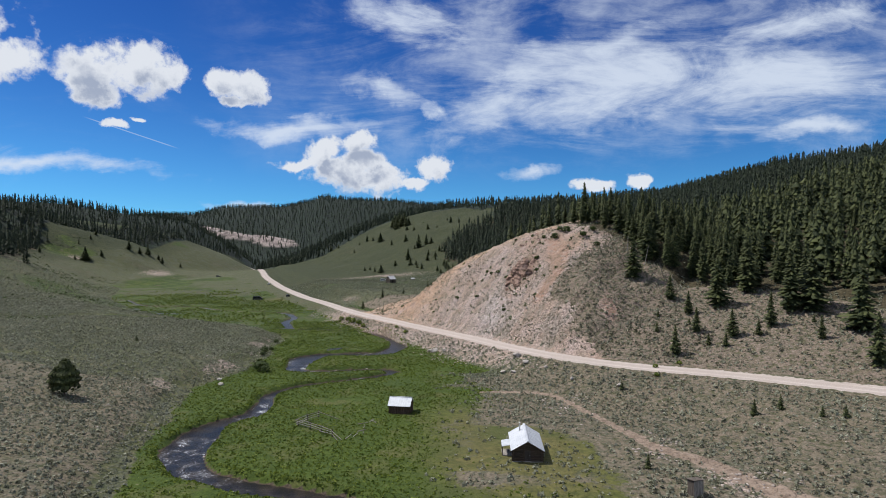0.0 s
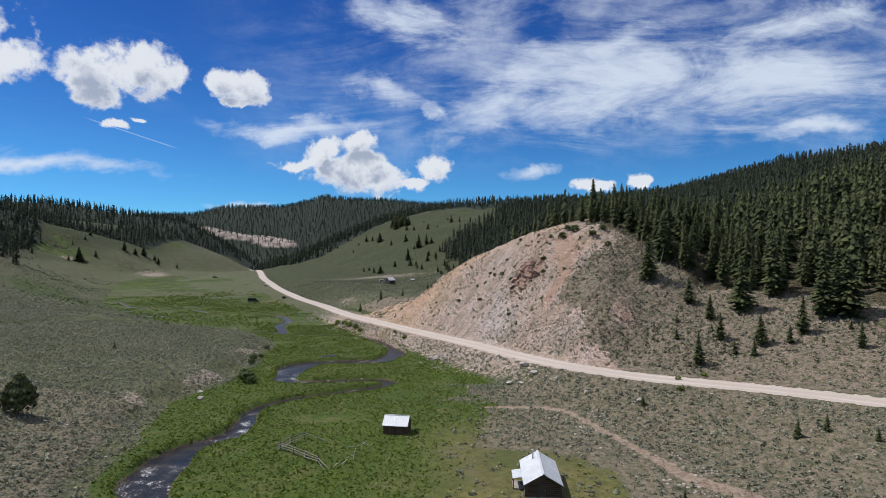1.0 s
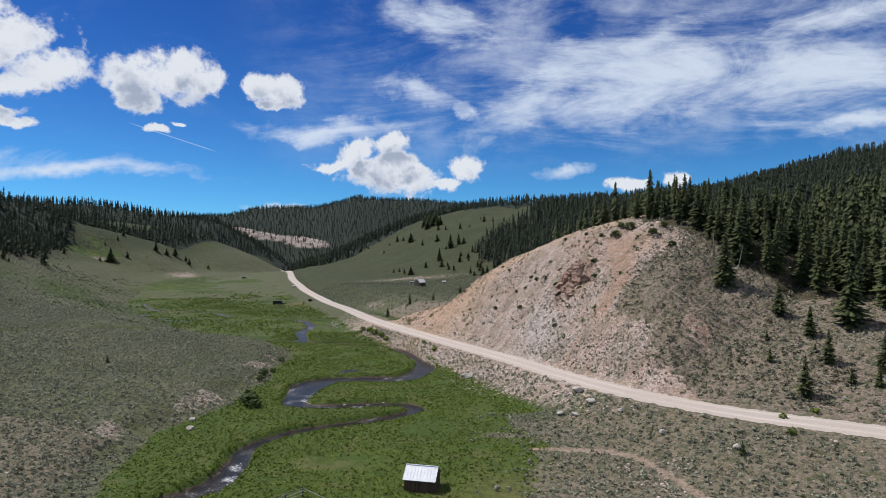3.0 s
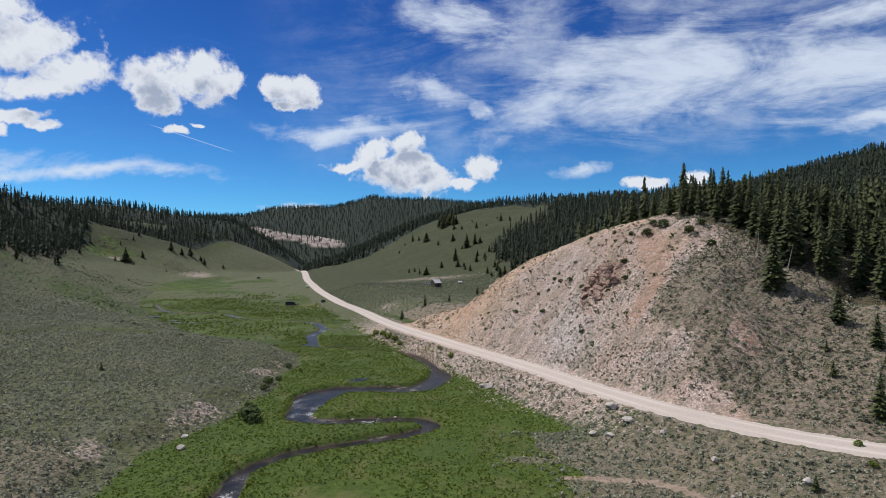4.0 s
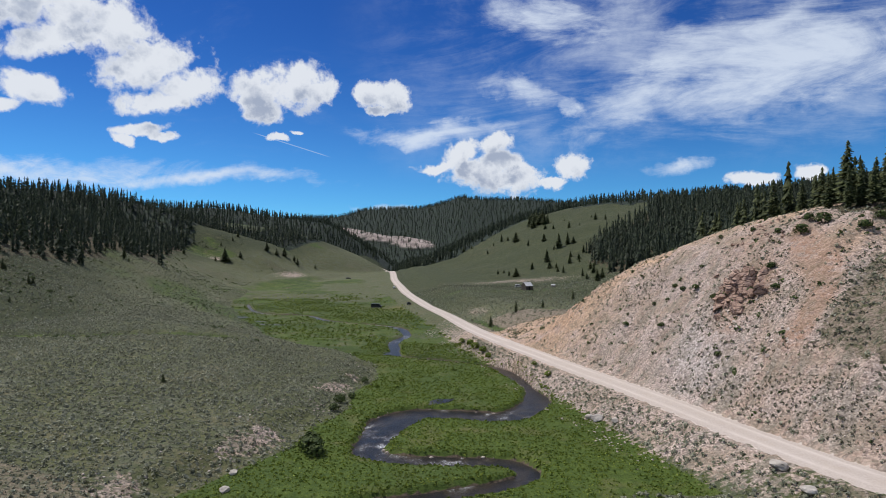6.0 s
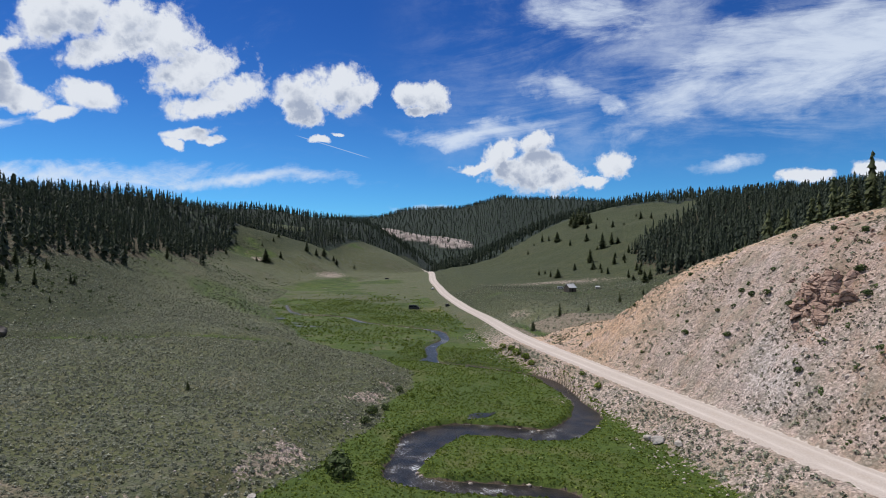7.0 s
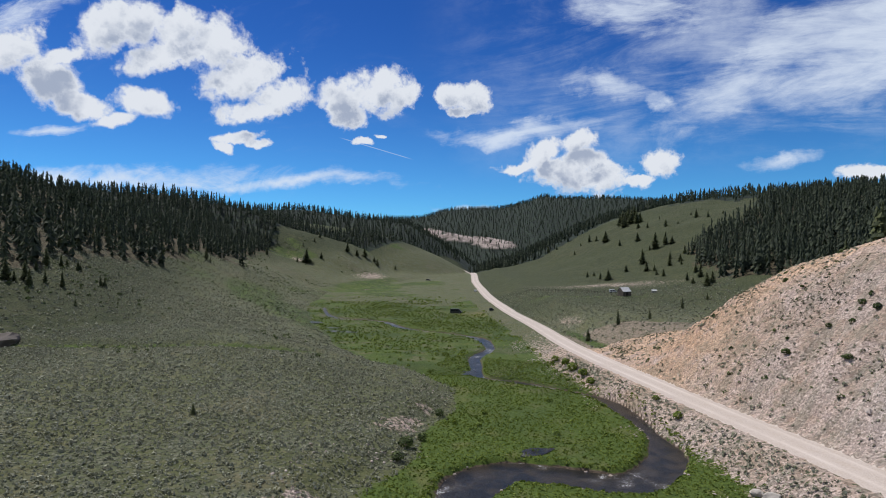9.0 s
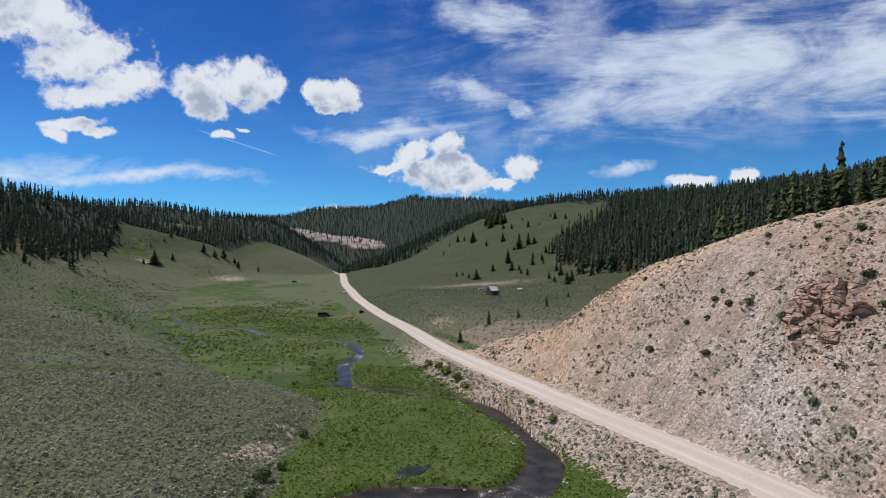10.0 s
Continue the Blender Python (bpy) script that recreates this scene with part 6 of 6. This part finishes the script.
def vehicle(name, x, y, turn, body, label, category, length, width, high, bonnet):
    """A parked car or van, its front to +x."""
    c = standing(name, x, y, turn, label, category)
    bm = bmesh.new()
    hl, hw = length / 2, width / 2
    prof = [(-hl, 0.35), (-hl, high * 0.55), (-hl + 0.1, high - 0.12), (-hl + 0.35, high), (hl - bonnet - 0.75, high), (hl - bonnet, high * 0.60), (hl - 0.15, high * 0.5), (hl, high * 0.42), (hl, 0.35)]
    rings = []
    for yy, k in ((-hw, 0.94), (-hw * 0.96, 1.0), (hw * 0.96, 1.0), (hw, 0.94)):
        rings.append([bm.verts.new((px, yy, 0.35 + (pz - 0.35) * k)) for px, pz in prof])
    for a, b in zip(rings, rings[1:]):
        for i in range(len(prof)):
            j = (i + 1) % len(prof)
            bm.faces.new((a[i], a[j], b[j], b[i]))
    bm.faces.new(rings[0]), bm.faces.new(rings[-1][::-1])
    bmesh.ops.recalc_face_normals(bm, faces=bm.faces)
    bm_part("body", bm, body, c)
    for s in (-1, 1):
        for a, b in ((-hl + 0.5, -0.2 - hl * 0.1), (-hl * 0.08, hl - bonnet - 0.9)):
            bm = bmesh.new()
            box(bm, a, b, s * hw * 0.985 - 0.01, s * hw * 0.985 + 0.03 * s + 0.011, high * 0.58, high * 0.86)
            bm_part("window", bm, GLASS, c, "dark glass")
        for xx in (-hl + length * 0.2, hl - length * 0.18):
            bm = bmesh.new()
            rod(bm, (xx, s * (hw - 0.2), 0.36), (xx, s * (hw + 0.02), 0.36), 0.36, sides=16)
            w = bm_part("wheel", bm, TYRE, c)
            bm = bmesh.new()
            rod(bm, (xx, s * (hw + 0.02), 0.36), (xx, s * (hw + 0.035), 0.36), 0.2, sides=12)
            bm_part("rim", bm, STEEL, w)
    bm = bmesh.new()
    x1, x0, z1, z0 = hl - bonnet - 0.72, hl - bonnet - 0.06, high * 0.95, high * 0.64
    vs = [bm.verts.new(p) for p in ((x0 + 0.02, -hw * 0.85, z0), (x0 + 0.02, hw * 0.85, z0), (x1 + 0.04, hw * 0.8, z1), (x1 + 0.04, -hw * 0.8, z1))]
    bm.faces.new(vs)
    bmesh.ops.solidify(bm, geom=bm.faces[:], thickness=-0.03)
    bm_part("windscreen", bm, GLASS, c, "dark glass")
    for s in (-1, 1):
        bm = bmesh.new()
        box(bm, hl - 0.02, hl + 0.03, s * hw * 0.7 - 0.15, s * hw * 0.7 + 0.15, high * 0.33, high * 0.40)
        bm_part("headlight", bm, STEEL, c)
    return c


GLASS = plain("dark_window_glass", (0.012, 0.014, 0.016), (0.02, 0.022, 0.025), 2.0, 0.08, 0.0)
TYRE = plain("black_rubber", (0.012, 0.012, 0.012), (0.03, 0.03, 0.03), 6.0, 0.9, 0.2)
VAN = plain("dark_grey_paint", (0.030, 0.032, 0.036), (0.040, 0.042, 0.046), 2.0, 0.35, 0.0)
PALE_CAR = plain("pale_paint", (0.55, 0.55, 0.55), (0.68, 0.68, 0.68), 2.0, 0.35, 0.0)
vehicle("camper_van", -129, 388, 12, VAN, "dark grey camper van parked on dry grass", "van", 6.6, 2.1, 2.7, 0.9)
vehicle("parked_car", -161.5, 516, 112, PALE_CAR, "pale car on the gravel road", "car", 4.6, 1.8, 1.5, 1.2)
vehicle("pickup_truck", -262, 650, 20, VAN, "dark vehicle parked in the far meadow", "car", 5.6, 1.9, 1.8, 1.5)
vehicle("utility_cart", -109, 392, 40, VAN, "small dark utility cart on the pull-out", "cart", 2.6, 1.5, 1.7, 0.5)
vehicle("stock_trailer", -48.5, 452, 10, PALE_CAR, "pale trailer beside the plank cabin", "trailer", 4.4, 2.0, 1.9, 0.4)


def boulder(x, y, size, mat, label, seed, flat=0.65, up=0.0):
    r = np.random.RandomState(seed)
    bm = bmesh.new()
    bmesh.ops.create_icosphere(bm, subdivisions=3, radius=0.5)
    cuts = [(Vector(r.randn(3)).normalized(), 0.30 + 0.14 * r.rand()) for k in range(9)]
    for v in bm.verts:
        for nrm, dist in cuts:
            over = v.co.dot(nrm) - dist
            if over > 0:
                v.co -= nrm * over * 0.9
        v.co *= 1 + 0.12 * noise.noise(v.co * 5 + Vector((seed, 0, 0)))
        v.co.z *= flat
    me = bpy.data.meshes.new("boulder")
    bm.to_mesh(me)
    bm.free()
    me.materials.append(mat)
    ob = new("boulder", me)
    ob.matrix_basis = pose(x, y, float(ground_at(x, y)) + size * flat * 0.22 + up, 0, 0, r.rand() * 360) @ Matrix.Diagonal((size * 1.25, size, size, 1))
    return tagged(ob, label, "boulder")


PALE = "pale angular boulder on the bank below the road"
for i, (x, y, size) in enumerate(((18.7, 141.6, 2.0), (20.3, 136, 1.7), (14.7, 136.6, 1.4), (17, 134.4, 1.2), (24, 130, 1.1), (-2.5, 171.5, 2.2), (-4, 173.5, 1.6), (0.5, 168.5, 1.5), (28, 121, 1.1), (36, 113.5, 1.2))):
    boulder(x, y, size, GREY_ROCK, PALE, 200 + i)["group"] = "boulders below the road"
boulder(-50.5, 126.5, 1.4, GREY_ROCK, "pale boulder in the meadow grass", 222)
boulder(-49.5, 148, 1.7, GREY_ROCK, "pale boulder at the foot of the bench", 223)
boulder(-53, 132, 1.2, GREY_ROCK, "pale boulder at the foot of the bench", 224)
boulder(-166.5, 174.5, 7.0, DARK_ROCK, "large dark boulder beside the side stream", 225, 0.6)


def outcrop(name, label, mat, spot, count, spread, size, seed):
    """A crag of wedged blocks on the cut slope; every block is a piece of it."""
    r = np.random.RandomState(seed)
    c = standing(name, spot[0], spot[1], 0, label, "rock outcrop")
    base = c.matrix_basis.translation.copy()
    for k in range(count):
        x, y = spot[0] + spread[0] * r.randn(), spot[1] + spread[1] * r.randn()
        bm = bmesh.new()
        bmesh.ops.create_icosphere(bm, subdivisions=3, radius=0.5)
        cuts = [(Vector(r.randn(3)).normalized(), 0.14 + 0.18 * r.rand()) for j in range(14)]
        for v in bm.verts:
            for nrm, dist in cuts:
                over = v.co.dot(nrm) - dist
                if over > 0:
                    v.co -= nrm * over
            v.co *= 1 + 0.16 * noise.noise(v.co * 5 + Vector((k, seed, 0))) + 0.10 * noise.noise(v.co * 14 + Vector((k, 7, 0)))
        s = size * (0.5 + 0.9 * r.rand())
        m = Matrix.Translation(Vector((x, y, float(ground_at(x, y)) - 0.05 * s)) - base) @ pose(0, 0, 0, 12 * r.randn(), -24 + 12 * r.randn(), 60 + 22 * r.randn()) @ Matrix.Diagonal((2.0 * s, 1.5 * s, 1.25 * s, 1))
        bm.transform(m)
        bm_part("block", bm, mat, c)
    return c


outcrop("rock_outcrop", "red-brown craggy outcrop on the cut slope", RED_ROCK, (26.0, 190.0), 64, (1.7, 2.6), 2.7, 301)
outcrop("rock_outcrop", "pale grey ledges on the cut slope", PALE_LEDGE, (20.5, 184), 30, (2.6, 4.4), 0.75, 302)
outcrop("rock_outcrop", "red-brown ledges near the top of the cut", RED_ROCK, (32, 201), 26, (4, 4.5), 1.0, 303)
outcrop("rock_outcrop", "pale rock ledges low on the cut slope", PALE_LEDGE, (25, 172), 20, (2.8, 3.4), 0.65, 304)


def shrub(x, y, size, mat, label, seed, group="shrubs on the cut slope"):
    """A leafy bush of many small bent leaf clumps."""
    r = np.random.RandomState(seed)
    v, f = leaf_ball(seed, 170, 0.085)
    v = v * (1.05, 1.05, 0.8) - (0, 0, 0.02)
    me = raw_mesh("leaves", np.array(v) * size, f)
    c = standing("shrub", x, y, 0, label, "shrub", 0.05)
    c["group"] = group
    part("leaves", me, mat, c)
    bm = bmesh.new()
    for k in range(4):
        a = 1.57 * k + r.rand()
        rod(bm, (0, 0, -0.2), (0.25 * size * math.cos(a), 0.25 * size * math.sin(a), 0.32 * size), 0.03 * size, 0.012 * size, 5)
    bm_part("stems", bm, BARK, c)
    return c


for i, (x, y, s) in enumerate(((38.5, 192.3, 3.0), (35.8, 197.3, 2.0), (42.8, 193, 3.4), (41, 195.5, 2.4), (19.4, 177.3, 1.5), (23.5, 190.5, 2.2), (22, 192.5, 1.9), (24.8, 186.3, 1.7), (30.4, 181.5, 1.8),
                               (31.5, 187.5, 2.0), (17.7, 203.7, 1.7), (19.9, 200.5, 1.8), (16.5, 207, 1.6), (14.5, 205, 1.3), (12.2, 198, 1.4), (11.9, 209.1, 1.2), (5.3, 209.4, 1.9), (22.2, 205.8, 1.4),
                               (11.8, 198.3, 1.2), (27.4, 186.0, 1.5), (33, 205, 1.5), (28, 213, 1.3), (9, 232, 1.6), (46, 183, 2.6), (49, 177, 2.2), (50, 186, 2.4))):
    shrub(x, y, s, WILLOW, "dark green leafy shrub on the bare slope", 400 + i)
for i, (x, y, s) in enumerate(((-47, 143.5, 4.2), (-45.3, 141.8, 2.8), (-48.5, 146, 2.6), (-53.5, 166, 2.2), (-55, 172, 2.6), (-54.5, 177, 1.8), (-57.5, 192, 2.0))):
    shrub(x, y, s, WILLOW, "dark green willow bush at the meadow's edge", 440 + i, "bushes at the foot of the bench")
for i, (x, y, s) in enumerate(((-13.5, 200.5, 2.0), (-17.5, 210.5, 1.6), (-36, 238, 3.0), (-40, 245, 3.4), (-43, 252, 3.0), (-33, 231, 2.4), (-47, 258, 2.6), (46, 120.5, 1.3), (52, 122.5, 1.4), (44, 114.5, 1.2))):
    shrub(x, y, s, SEDGE, "bright green bush below the gravel road", 460 + i, "bushes by the road")


def wire_fence():
    f = standing("wire_fence", -112, 459, 0, "line of dark posts of a pasture fence", "fence")
    base = f.matrix_basis.translation.copy()
    pts = [(-112 + 65 * i / 31, 459 - 8 * i / 31 + 3 * math.sin(i * 0.4)) for i in range(32)]
    tops = []
    for x, y in pts:
        p = Vector((x, y, float(ground_at(x, y)))) - base
        bm = bmesh.new()
        rod(bm, p + Vector((0, 0, -0.3)), p + Vector((rnd.uniform(-0.1, 0.1), 0, 1.5)), 0.13, 0.11, 6)
        bm_part("post", bm, DARK_WOOD, f)
        tops.append(p)
    for h in (0.6, 1.2):
        bm = bmesh.new()
        for a, b in zip(tops, tops[1:]):
            rod(bm, a + Vector((0, 0, h)), b + Vector((0, 0, h)), 0.02, sides=4)
        bm_part("wire", bm, DARK_WOOD, f)


wire_fence()
for i, (x, y, a, tall) in enumerate(((60, 166, 12, 6.5), (63.5, 160, -25, 5.5), (57, 172, 8, 5.0), (68, 158, 60, 5.0))):
    p = standing("dead_snag", x, y, 30 * i, "bare silver-grey dead trunk at the forest edge", "dead tree", 0.2)
    p["group"] = "dead trunks"
    bm = bmesh.new()
    rod(bm, (0, 0, 0), (tall * math.sin(radians(a)), 0, tall * math.cos(radians(a))), 0.14, 0.04, 7)
    bm_part("trunk", bm, GREY_WOOD, p)
